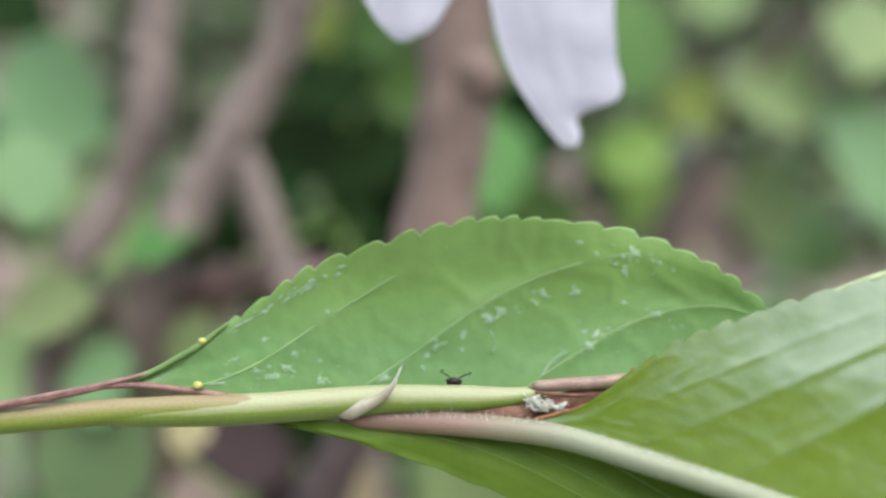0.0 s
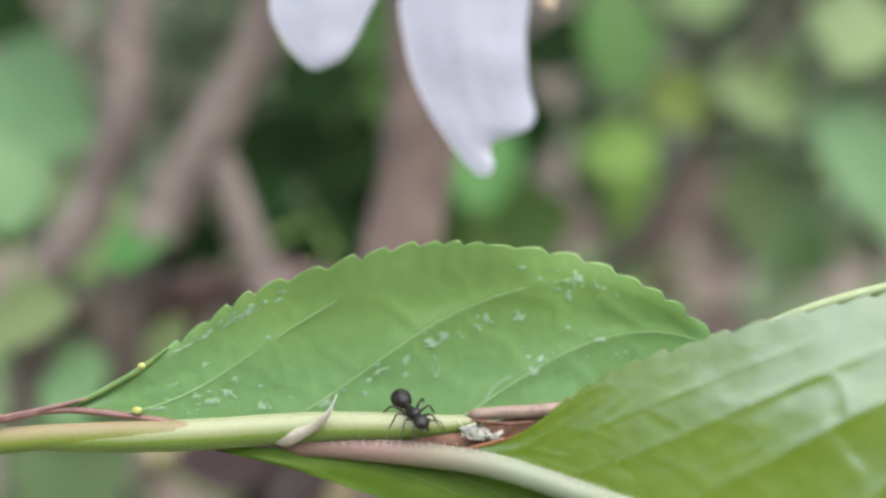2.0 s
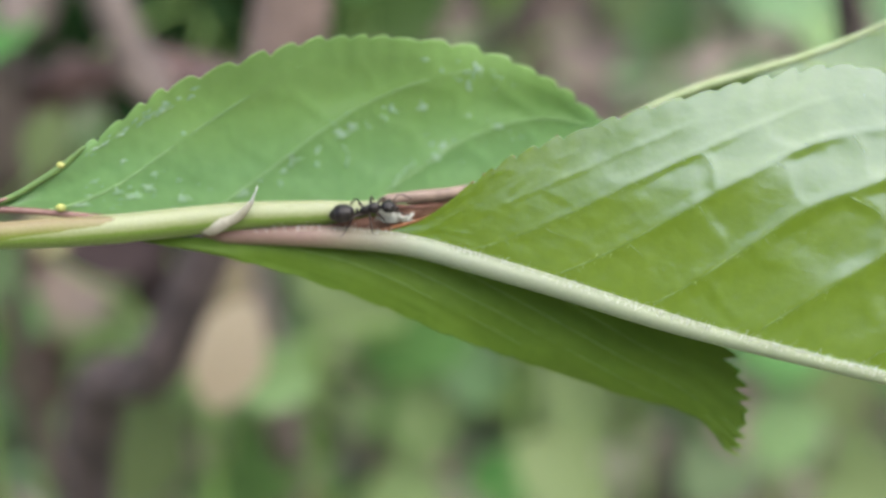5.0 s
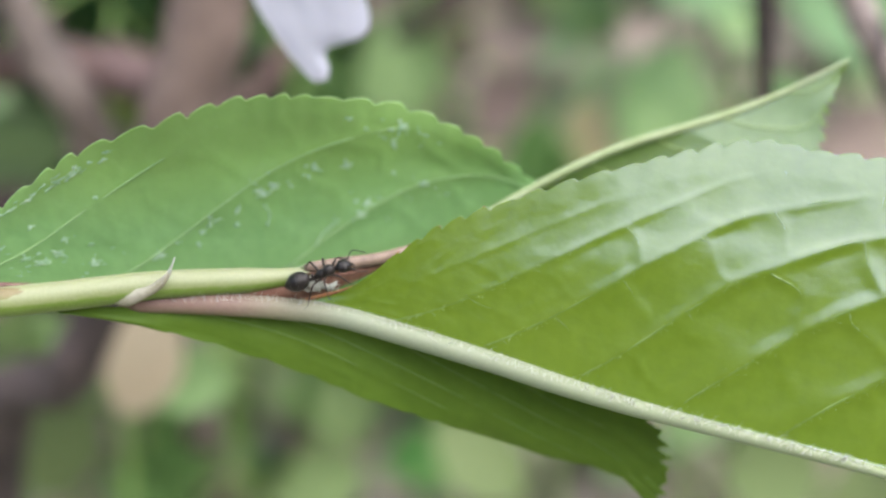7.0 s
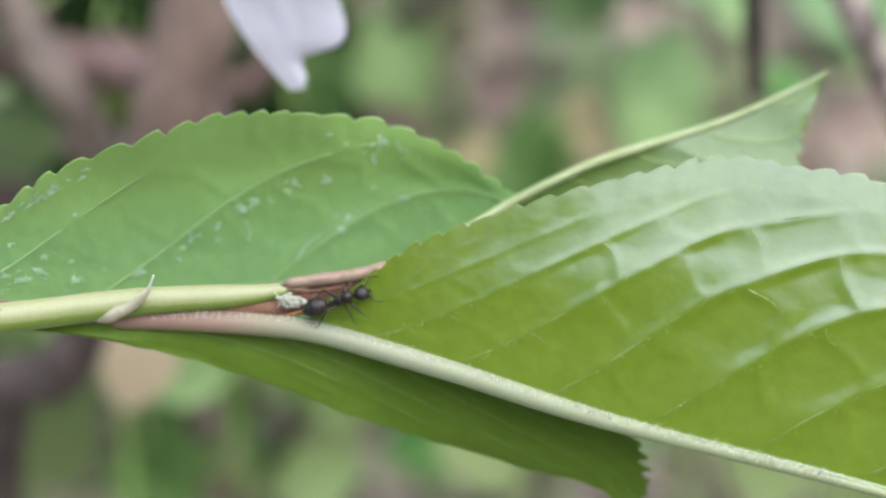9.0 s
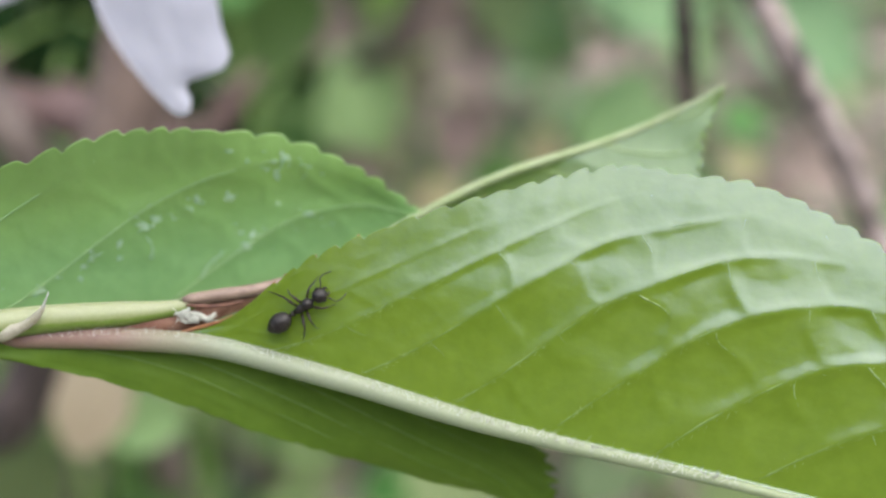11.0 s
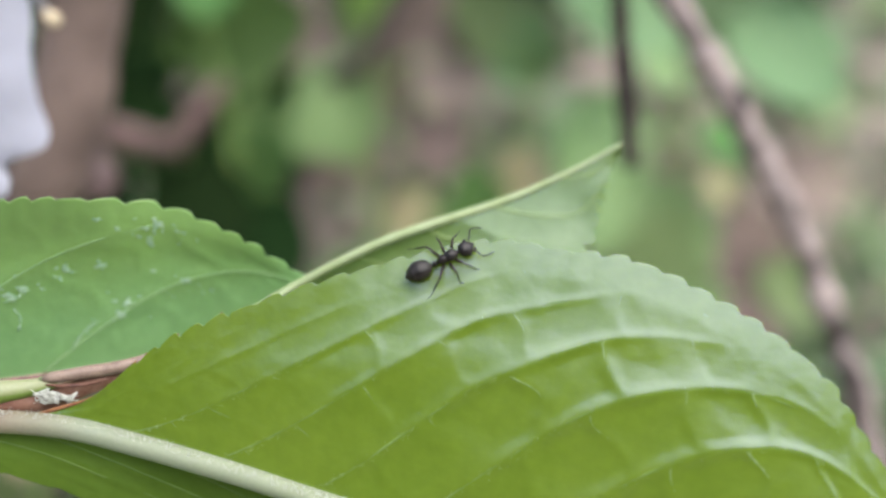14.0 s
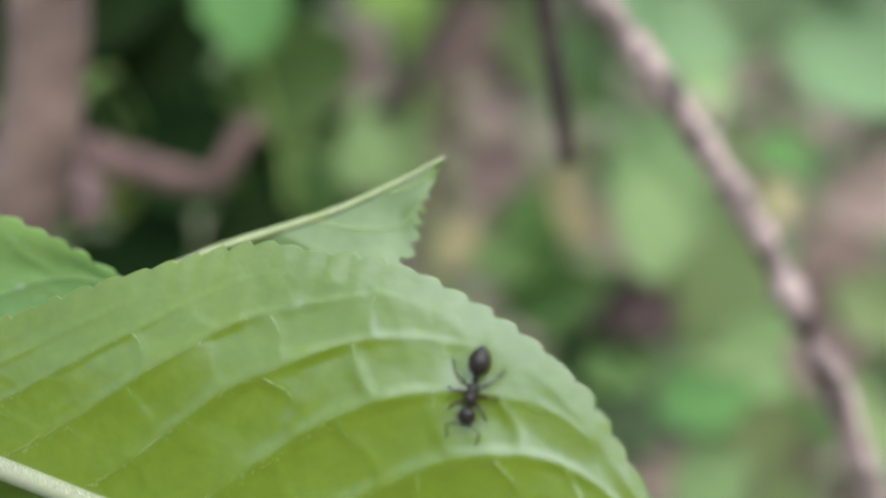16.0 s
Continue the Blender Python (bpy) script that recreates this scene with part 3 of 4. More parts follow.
for k, (x, z) in enumerate(((6.83, 1.85), (7.37, 1.12), (7.92, 0.34), (8.3, -0.21), (8.63, -0.72), (9.02, -1.36), (9.37, -2.05), (9.89, -3.15))):
    part("node", ball_mesh("node", (0.155 + 0.03 * (k % 3), 0.2, 0.195 + 0.014 * (k % 2)), BARK_BRANCH, lumps=0.3, seed=k), branch, m=pose(x * CM + 0.0002, 0.0540, z * CM, 0, 55 + 6 * (k % 3), 0))
part("side_twig", tube_mesh("side_twig", [(6.11, 5.4, 2.77), (6.2, 5.58, 2.27), (6.33, 5.76, 1.72), (6.45, 5.76, 0.89), (6.53, 5.76, 0.34), (6.63, 5.76, -0.38)], [0.14, 0.13, 0.12, 0.14, 0.13, 0.11], BARK_DARK, n=40, seg=10, rough=0.25), branch, "thin dark dead twig")


# ---- background plants ----
def broad_leaf(kind, seed):
    rng = random.Random(seed)
    nu, nv = 10, 3
    verts, faces = [], []
    for i in range(nu + 1):
        s = i / nu
        w = 0.74 * math.sin(math.pi * min(1, s * 0.97 + 0.02)) ** 0.75
        for j in range(-nv, nv + 1):
            q = j / nv
            verts.append(Vector((q * w * (1 + 0.06 * rng.random()), s * 2 - 1, 0.18 * q * q * w - 0.28 * (s - 0.5) ** 2 + 0.02 * math.sin(s * 22) * abs(q))))
    row = 2 * nv + 1
    faces = [(i * row + j, i * row + j + 1, (i + 1) * row + j + 1, (i + 1) * row + j) for i in range(nu) for j in range(row - 1)]
    return mesh_of("leaf", verts, faces, GREENS[kind])


BROAD = {(kind, s): broad_leaf(kind, s) for kind in GREENS for s in (1, 2)}


def plant(label, foot, top, leaves, seed):
    """A low plant: stem from the soil, one stalk and one broad leaf for each row (x, y, z, half length, colour)."""
    rng = random.Random(seed)
    base = Vector((foot[0], foot[1], ground_height(foot[0] * CM, foot[1] * CM) / CM - 0.5))
    ob = placed(tagged(new("leafy_plant"), label, "plant", "plants behind the shoot"), base)
    top = Vector(top)
    bent = base.lerp(top, 0.5) + Vector((rng.uniform(-1, 1), 1.0, 0))
    part("stem", tube_mesh("stem", [Vector((0, 0, 0)), bent - base, top - base], [0.22, 0.16, 0.1], SEPAL, n=14, seg=8), ob)
    for x, y, z, r, kind in leaves:
        p = Vector((x, y, z))
        rng.random(), rng.random(), rng.random()
        turn = Euler((0, 0, radians(rng.uniform(-32, 32)))).to_matrix() @ Euler((radians(rng.uniform(50, 95)), 0, 0)).to_matrix() @ Euler((0, 0, radians(rng.uniform(-95, 95)))).to_matrix()
        foot_leaf = p + turn @ Vector((0, -r, 0))
        mid = (top + foot_leaf) / 2 + Vector((0, 0.5, 0.3))
        part("stalk", tube_mesh("stalk", [top - base, mid - base, foot_leaf - base], [0.07, 0.05], SEPAL, n=8, seg=6), ob)
        leaf = part("leaf", BROAD[(kind, 1 + rng.randrange(2))], ob)
        leaf.matrix_basis = Matrix.LocRotScale((p - base) * CM, turn.to_quaternion(), Vector((r, r, r)) * CM)


plant("low plant with bluish-green broad leaves", (-15, 27, 0), (-14, 27, -4), [(-13.6, 23, 4.7, 2.6, "blue"), (-16.5, 26, 3.2, 2.4, "blue"), (-11.5, 22, 0.8, 1.7, "pale"), (-13.0, 24, -2.8, 2.6, "blue"), (-13.5, 24, -6.2, 3.0, "blue"), (-17, 25, 8.5, 2.6, "dark")], 21)
plant("low plant with dark green leaves, some near-black to fill shaded gaps", (-5, 28, 0), (-4.6, 28, 1), [(-5.0, 25, 5.8, 2.2, "dark"), (-3.3, 24, 7.3, 1.8, "mid"), (-6.6, 27, 3.4, 2.2, "dark"), (-3.0, 27, 3.2, 2.2, "dark"), (-5.6, 24, 7.4, 1.2, "yellow"), (-4, 27, 0.4, 2.2, "dark"), (-2.6, 26, 5.2, 1.6, "mid"), (-5.2, 13.5, 0.25, 0.55, "dark"), (-3.8, 14.6, -0.1, 0.6, "dark"), (-2.6, 14, 0.6, 0.5, "dark")], 22)
plant("low plant with green upright leaves", (1, 28, 0), (0.6, 27, -2), [(0.0, 25, 2.9, 1.9, "mid"), (1.0, 28, 0.6, 2.6, "mid"), (2.7, 29, 0.6, 1.9, "brown"), (-0.6, 28, 6.5, 2.0, "mid"), (4.2, 26, -1.9, 1.9, "pale"), (1.9, 29, -3.6, 2.2, "mid"), (0.2, 29, -5.0, 2.4, "dark")], 23)
plant("low plant with yellow-green round leaves", (6, 28, 0), (5.4, 28, -1), [(4.6, 25, 3.1, 1.3, "yellow"), (6.5, 25, 4.7, 1.3, "yellow"), (4.6, 25, 6.7, 2.0, "mid"), (7.3, 25, 8.2, 1.4, "pale"), (7.6, 29, 1.3, 1.8, "brown"), (8.1, 28, -2.9, 1.8, "brown"), (8.4, 28, -0.6, 1.9, "brown"), (6.0, 29, -1.4, 1.8, "brown"), (5.9, 30, 1.9, 1.4, "yellow"), (3.5, 24.6, -2.1, 1.3, "pale"), (8.6, 27, 0.3, 0.8, "umber")], 24)
plant("low plant with pale grey-green leaves", (12, 29, 0), (11.6, 29, -1), [(9.3, 25, 5.0, 1.9, "pale"), (12.1, 25, 2.9, 2.1, "blue"), (11.8, 25, 7.0, 2.2, "pale"), (14.2, 28, -3.6, 2.8, "pale"), (9.4, 27, 1.4, 1.7, "pale"), (11.4, 30, 0.2, 2.0, "blue"), (14.5, 27, 1.2, 2.4, "blue")], 25)
plant("low plant with light green leaves by bare soil", (18, 30, 0), (18, 30, -5), [(17.5, 30, -9.5, 3.4, "pale"), (21.2, 28, 0.2, 3.0, "blue"), (17.0, 24, -2.6, 1.0, "mid"), (18.2, 26, -3.0, 1.2, "mid"), (16.9, 23.4, -4.2, 0.7, "tan"), (14.0, 22, -0.3, 0.9, "pale"), (21.0, 28, -13.0, 2.6, "mid"), (16.4, 27, -6.4, 2.6, "pale"), (18, 29, 3.0, 3.0, "blue"), (22.6, 28, -5, 2.2, "brown"), (17.5, 28, -6.4, 1.9, "brown"), (22.3, 29, 4.0, 2.6, "blue")], 26)
plant("withered plant with cream and brown leaves", (10, 30, 0), (10.4, 30, -7), [(10.0, 24, -3.5, 0.8, "tan"), (10.3, 23.6, -4.4, 0.85, "tan"), (6.4, 24, -5.1, 1.0, "tan"), (9.5, 28, -5.8, 1.8, "mid"), (8.0, 27, -6.4, 1.2, "mid"), (12.6, 26, -8.6, 1.7, "umber"), (12.0, 25, -10.0, 1.5, "mid"), (11.7, 28, -10.9, 1.6, "dark"), (10.2, 29, -8.4, 2.0, "mid")], 27)
plant("withered plant with a faded cream leaf", (-3, 20, 0), (-4.0, 17, -9), [(-2.3, 10.6, -5.6, 1.1, "cream"), (-2.5, 11.6, -4.5, 0.7, "tan"), (-6.6, 19, -5.4, 1.6, "umber"), (-5.2, 19.6, -6.8, 1.6, "umber"), (-1.7, 11.4, -6.4, 0.9, "pale"), (-5.1, 10.2, -3.0, 0.5, "tan"), (-8.3, 21, -7.4, 1.4, "brown"), (-10.2, 20, -7.7, 1.6, "mid"), (-0.2, 21, -6.9, 2.3, "pale"), (-5.6, 22, -8.5, 1.6, "pale"), (1.8, 22, -9, 2.2, "mid"), (4.2, 23, -8, 2.0, "pale")], 28)

# these two plants paint the black gaps: their leaf colour stands in for shade
plant("large near-black leaves added for shaded gaps between the stems", (-1, 34, 0), (-1, 33, -4), [(-2.8, 30, -1.0, 2.6, "dark"), (-0.6, 31, -4.2, 3.0, "dark"), (2.2, 32, -2.4, 2.6, "dark"), (-4.6, 31, -3.2, 2.8, "dark"), (0.8, 31, 4.4, 2.6, "dark"), (-6.6, 30, -0.6, 2.4, "dark"), (-8.6, 30, 3.4, 2.6, "dark"), (-11, 30, -0.4, 2.4, "dark")], 31)
plant("dense near-black leaves added for the shaded hollow by the stem", (-2, 27, 0), (-2, 27, -7), [(-2.4, 25, -2.2, 2.2, "dark"), (-0.4, 26, -5.0, 2.4, "dark"), (-3.6, 25, -5.0, 2.4, "dark"), (1.6, 26, -6.6, 2.2, "dark"), (-5.6, 25, -6.0, 2.2, "dark"), (-3.8, 24, 2.6, 1.9, "dark"), (-2.4, 24, 1.4, 1.8, "dark"), (-7.2, 24, 1.2, 1.8, "dark"), (-11.6, 26, -1.8, 1.8, "dark")], 34)
plant("low shade plant with dark and brown leaves", (14, 37, 0), (14, 36, -8), [(5.0, 33, -4.6, 2.0, "brown"), (15, 33, -7, 2.6, "brown"), (19.5, 33, -6, 2.6, "brown"), (3.4, 33, 8.0, 2.4, "dark"), (23.5, 33, -9, 2.4, "brown")], 32)
plant("low plant with green leaves close to the soil", (-6, 30, 0), (-6, 30, -12), [(-3.0, 28, -15.5, 2.0, "mid"), (1.8, 28, -14.7, 2.0, "mid"), (5.6, 28, -17.6, 1.8, "mid"), (1.8, 29, -16.8, 1.6, "brown"), (-8.6, 28, -5.1, 2.4, "blue"), (-7.7, 29, -2.6, 1.8, "dark"), (-4.8, 28, -3.6, 1.7, "yellow"), (-7.0, 28, -13, 2.0, "pale"), (-10, 28, -10, 2.2, "pale"), (8.5, 29, -15, 2.2, "pale")], 33)

plant("low pale green plant spreading close to the soil", (-1, 27, 0), (-1, 25, -17), [(-2.9, 22, -12.9, 1.7, "mid"), (-7.0, 22, -10.3, 1.2, "pale"), (1.9, 22, -12.3, 1.4, "pale"), (6.4, 22, -14.5, 2.0, "pale"), (1.1, 22, -15.1, 1.7, "pale"), (-4.3, 22, -15, 1.6, "mid"), (-7.3, 23, -13.2, 2.2, "pale"), (-9.5, 24, -14.5, 2.4, "pale"), (-5.6, 24, -9.4, 1.5, "brown"), (3.8, 24, -11.5, 1.5, "blue")], 41)
plant("pale grey-green plant among brown litter", (18, 29, 0), (18, 27, -18), [(17.3, 22, -16.0, 2.4, "pale"), (21, 22, -17.8, 2.2, "pale"), (17.6, 25, -13.3, 1.6, "brown"), (14.8, 24, -13.9, 1.9, "pale"), (15.3, 24.5, -7.0, 2.2, "pale"), (17.1, 24.5, -9.6, 2.2, "pale"), (13.0, 25, -5.0, 2.0, "pale"), (12.9, 24.2, -7.8, 1.3, "umber"), (19.8, 26, -8.6, 1.6, "brown"), (12.6, 24, -15.4, 1.8, "blue")], 42)

plant("fresh green plant in front of the woody stems", (-8, 19, 0), (-8.5, 14, -5), [(-7.1, 11, -3.7, 1.4, "blue"), (-7.9, 11.3, -5.4, 1.3, "mid"), (-6.1, 11.5, 0.2, 0.8, "mid"), (-7.9, 10.8, -1.0, 1.0, "pale"), (-7.0, 11, -2.3, 0.9, "blue"), (-8.4, 11.2, 1.4, 1.0, "blue"), (-5.4, 11.2, -1.7, 0.7, "pale"), (-9.6, 12, -2.4, 1.2, "pale"), (-9.4, 13.4, 0.4, 0.5, "dark")], 43)

plant("pale plant with faded leaves on bare soil", (17, 28, 0), (16.5, 27, -15), [(14.7, 24, -11.0, 1.7, "mid"), (16.7, 24, -12.3, 1.7, "pale"), (18.8, 24, -9.9, 1.5, "brown"), (20.2, 24, -12.3, 1.8, "pale"), (13.8, 24.4, -13.9, 1.6, "brown"), (17.7, 24.4, -14.6, 1.8, "pale"), (21.2, 25, -8.5, 1.7, "pale"), (15.6, 25, -9.4, 1.7, "pale")], 44)


# ---- the shoot with its leaves ----
shoot = thing("leafy_shoot", "green young shoot with four serrated leaves, an ant walking on it", "shoot")
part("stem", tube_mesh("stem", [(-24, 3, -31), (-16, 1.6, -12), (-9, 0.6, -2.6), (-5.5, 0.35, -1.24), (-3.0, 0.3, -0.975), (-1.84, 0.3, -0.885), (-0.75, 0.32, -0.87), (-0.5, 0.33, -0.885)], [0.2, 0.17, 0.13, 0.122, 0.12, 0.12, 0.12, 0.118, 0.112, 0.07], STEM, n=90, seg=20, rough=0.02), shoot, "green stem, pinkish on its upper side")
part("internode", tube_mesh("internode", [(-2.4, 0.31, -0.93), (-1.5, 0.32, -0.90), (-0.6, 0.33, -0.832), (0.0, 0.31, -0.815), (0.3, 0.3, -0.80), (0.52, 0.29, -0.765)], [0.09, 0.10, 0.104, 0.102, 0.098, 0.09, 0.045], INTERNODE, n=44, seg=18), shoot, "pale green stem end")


def whole_leaf(blade, mat, label, stalk_pts, stalk_r, stalk_mat, vein_mat, lift, r0, r1, first=1, thick=0.009, stalk="petiole", reach=0.9):
    ob = part("leaf", blade.mesh("leaf", mat, thick), shoot, label)
    part(stalk, tube_mesh(stalk, stalk_pts, stalk_r, stalk_mat, n=48, seg=14), ob)
    for k in range(first, int(blade.veins)):
        me = blade.vein(k, lift, r0, r1, vein_mat, reach)
        if me:
            part("vein", me, ob)
    return ob


# upright leaf behind the stem, upper side showing
blade_a = Blade([(-2.2, 0.36, -0.76), (-1.78, 0.47, -0.82), (-0.73, 0.68, -0.93), (0.4, 0.84, -0.93), (1.3, 0.9, -0.85), (2.45, 0.84, -0.58)],
                [(-2.2, 0.38, -0.72), (-1.77, 0.45, -0.47), (-1.34, 0.50, -0.15), (-0.95, 0.54, 0.08), (-0.12, 0.67, 0.34), (0.45, 0.77, 0.38), (0.95, 0.83, 0.33), (1.21, 0.85, 0.275), (1.5, 0.83, 0.165), (1.79, 0.82, 0.015), (2.0, 0.82, -0.15), (2.2, 0.82, -0.31), (2.45, 0.83, -0.55)],
                300, 36, bulge=-0.04, teeth=25, tooth=0.055, veins=3.88, quilt=0.03, side=1, wave=0.08, seed=3, first=0.018, run=lambda v: 0.40 * v + 0.14 * v ** 4, pucker=0.003, net=0.008)
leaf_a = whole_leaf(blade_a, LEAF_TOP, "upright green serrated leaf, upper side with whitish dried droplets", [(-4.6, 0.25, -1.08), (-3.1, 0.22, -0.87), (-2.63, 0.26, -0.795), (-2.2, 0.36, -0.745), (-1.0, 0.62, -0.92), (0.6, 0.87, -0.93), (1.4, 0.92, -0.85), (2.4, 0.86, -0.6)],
                    [0.03, 0.03, 0.024, 0.022, 0.028, 0.024, 0.01], RED_STALK, VEIN_TOP, 0.003, 0.0095, 0.005, first=0, reach=0.88)
back_a = Blade([(-2.2, 0.38, -0.76), (-0.73, 0.70, -0.93), (1.0, 0.92, -0.9), (2.45, 0.87, -0.58)], [(-2.2, 0.42, -0.74), (-1.2, 1.3, -0.62), (0.4, 1.8, -0.58), (1.8, 1.5, -0.6), (2.45, 0.9, -0.57)], 60, 8, bulge=0.05, teeth=20, tooth=0.06)
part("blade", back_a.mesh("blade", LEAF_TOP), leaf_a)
for p, r in (((-1.80, 0.425, -0.755), 0.035), ((-1.77, 0.43, -0.455), 0.03)):
    part("gland", ball_mesh("gland", (r, r * 0.8, r * 0.8), GLAND, lumps=0.2), leaf_a, "small yellow gland", m=pose(*v3(p)))
part("base_rim", tube_mesh("base_rim", [(-2.5, 0.30, -0.77), (-2.15, 0.37, -0.68), (-1.95, 0.41, -0.58), (-1.77, 0.44, -0.47), (-1.6, 0.46, -0.33)], [0.02, 0.022, 0.022, 0.026, 0.012], DARK_RIM, n=20, seg=8), leaf_a, "thick dark green rim")
part("base_rim", tube_mesh("base_rim", [(-3.1, 0.2, -0.87), (-2.75, 0.23, -0.80), (-2.5, 0.28, -0.755), (-2.25, 0.33, -0.70), (-2.1, 0.37, -0.66)], [0.018, 0.02, 0.02, 0.018, 0.01], RED_STALK, n=20, seg=8), leaf_a, "reddish rim where the blade meets its stalk")


def droplet(u, v, size, long, seed):
    """A thin whitish crust that follows the leaf."""
    rng = random.Random(seed)
    centre, n = blade_a.point(u, v)
    verts, faces = [centre + n * 0.014], []
    count = 14
    for k in range(count):
        a = 2 * math.pi * k / count
        w = size * (0.3 + 0.85 * rng.random() ** 1.5)
        p, m = blade_a.point(min(0.98, max(0.02, u + math.cos(a) * w * long / blade_a.length)), min(0.97, max(0.02, v + math.sin(a) * w / blade_a.width)))
        verts.append(p + m * 0.0105)
        faces.append((0, 1 + k, 1 + (k + 1) % count))
    part("dried_droplet", mesh_of("dried_droplet", [p * CM for p in verts], faces, SPOT), leaf_a)


for k, (u, v, s, g) in enumerate(((0.633, 0.61, 0.055, 1), (0.587, 0.60, 0.042, 1), (0.513, 0.46, 0.06, 1.5), (0.527, 0.50, 0.04, 1.6), (0.473, 0.39, 0.042, 1), (0.42, 0.29, 0.04, 1.2), (0.433, 0.37, 0.025, 1), (0.413, 0.22, 0.035, 1), (0.357, 0.18, 0.055, 1.2),
                                  (0.263, 0.18, 0.06, 0.9), (0.217, 0.30, 0.05, 1.3), (0.197, 0.24, 0.06, 1.4), (0.173, 0.30, 0.045, 1.3), (0.23, 0.40, 0.035, 1), (0.187, 0.61, 0.035, 1), (0.26, 0.87, 0.035, 2), (0.237, 0.88, 0.035, 2), (0.283, 0.65, 0.025, 1), (0.667, 0.38, 0.04, 1), (0.657, 0.31, 0.045, 1.2),
                                  (0.753, 0.52, 0.045, 1.1), (0.70, 0.75, 0.045, 0.8), (0.657, 0.84, 0.02, 1), (0.71, 0.88, 0.05, 1.4), (0.633, 0.89, 0.02, 2), (0.517, 0.29, 0.02, 0.8), (0.12, 0.2, 0.06, 1.6), (0.14, 0.5, 0.04, 1.2))):
    droplet(u, v, s, g, 40 + k)
rng = random.Random(31)
for k in range(84):
    c = rng.choice(((0.54, 0.53), (0.545, 0.535), (0.56, 0.55), (0.70, 0.80), (0.66, 0.34), (0.2, 0.28), (0.22, 0.3), (0.16, 0.4), (0.15, 0.2), (0.27, 0.2), (0.43, 0.3), (0.72, 0.9), (0.75, 0.5)))
    droplet(min(0.9, max(0.04, c[0] + rng.gauss(0, 0.028))), min(0.9, max(0.05, c[1] + rng.gauss(0, 0.05))), rng.uniform(0.008, 0.022), rng.uniform(0.8, 2), 90 + k)
for k in range(16):
    droplet(0.13 + 0.012 * k + rng.gauss(0, 0.003), rng.uniform(0.84, 0.93), rng.uniform(0.015, 0.035), rng.uniform(1, 2.2), 200 + k)
for k, (a, b, c) in enumerate((((0.585, 0.13), (0.603, 0.22), (0.625, 0.28)), ((0.515, 0.27), (0.52, 0.34), (0.512, 0.4)), ((0.50, 0.44), (0.52, 0.455), (0.525, 0.50)), ((0.425, 0.30), (0.435, 0.335), (0.45, 0.35)))):
    part("dried_trickle", tube_mesh("dried_trickle", [blade_a.point(*q)[0] + blade_a.point(*q)[1] * 0.009 for q in (a, b, c)], [0.004, 0.007, 0.005, 0.006, 0.003], SPOT, n=16, seg=5, rough=0.8, seed=k), leaf_a)

# near leaf, under side showing, on the pink petiole
blade_b = Blade([(0.30, 0.19, -0.97), (1.04, -0.02, -1.09), (1.6, -0.22, -1.23), (2.5, -0.54, -1.47), (3.93, -1.02, -1.77), (5.2, -1.45, -2.05), (6.3, -1.85, -2.3)],
                [(0.36, 0.2, -0.95), (0.75, 0.11, -0.82), (1.06, 0.07, -0.59), (1.44, 0.03, -0.36), (2.3, -0.08, -0.06), (3.3, -0.22, 0.18), (3.76, -0.36, 0.14), (4.26, -0.52, 0.07), (4.76, -0.73, -0.17), (5.1, -0.9, -0.40), (5.36, -1.06, -0.66), (5.66, -1.32, -1.2), (6.3, -1.83, -2.27)],
                420, 84, bulge=0.0, belly=lambda u, v: 0.10 * min(1, max(-0.4, (u - 0.12) / 0.2)) * (1.00995 - math.sqrt(((v - 0.58) / (0.58 if v < 0.58 else 0.42)) ** 2 + 0.02)), teeth=40, tooth=0.05, veins=9.4, slant=0.40, quilt=0.025, side=1, wave=0.02, seed=7, pucker=0.0012, first=0.092, run=lambda v: 0.26 * v + 0.20 * v ** 4.5, sag=0.48, net=0.007)
leaf_b = whole_leaf(blade_b, LEAF_UNDER, "large yellow-green serrated leaf, under side with raised veins, pinkish petiole",
                    [(-0.82, 0.40, -0.955), (-0.3, 0.32, -0.965), (0.3, 0.18, -0.985), (0.66, 0.08, -1.02), (1.04, -0.04, -1.11), (1.6, -0.24, -1.25), (2.5, -0.57, -1.49), (3.93, -1.05, -1.79), (5.2, -1.48, -2.07), (6.3, -1.87, -2.31)],
                    [0.08, 0.078, 0.076, 0.074, 0.068, 0.054, 0.042, 0.032, 0.025, 0.018, 0.008], PETIOLE, VEIN_NEAR, -0.006, 0.0135, 0.008, first=0, reach=0.86)
rng = random.Random(4)
for k in range(9):
    for m in range(1, 16):
        me = blade_b.cross_vein(k, m, -0.001, 0.0075, VEIN_FINE, rng.choice((0.35, 0.5, 0.7, 0.95)))
        if me and rng.random() < 0.8:
            part("fine_vein", me, leaf_b)
verts, faces = [], []
rng = random.Random(14)
spine = curve_points([(-0.6, 0.33, -0.92), (0.3, 0.16, -0.93), (1.04, -0.06, -1.06), (1.6, -0.27, -1.21), (2.5, -0.6, -1.45), (3.93, -1.08, -1.76)], 220)
for k in range(1300):
    p = spine[rng.randrange(221)] + Vector((0, rng.uniform(-0.03, 0.02), rng.uniform(-0.03, 0.015)))
    tip = p + Vector((rng.uniform(-0.02, 0.06), rng.uniform(-0.03, 0.0), rng.uniform(0.015, 0.065)))
    side = Vector((0.0022, 0, 0.0015))
    i = len(verts)
    verts += [(p - side) * CM, (p + side) * CM, tip * CM, (p + Vector((0, -0.003, 0))) * CM]
    faces += [(i, i + 1, i + 2), (i + 1, i + 3, i + 2), (i + 3, i, i + 2)]
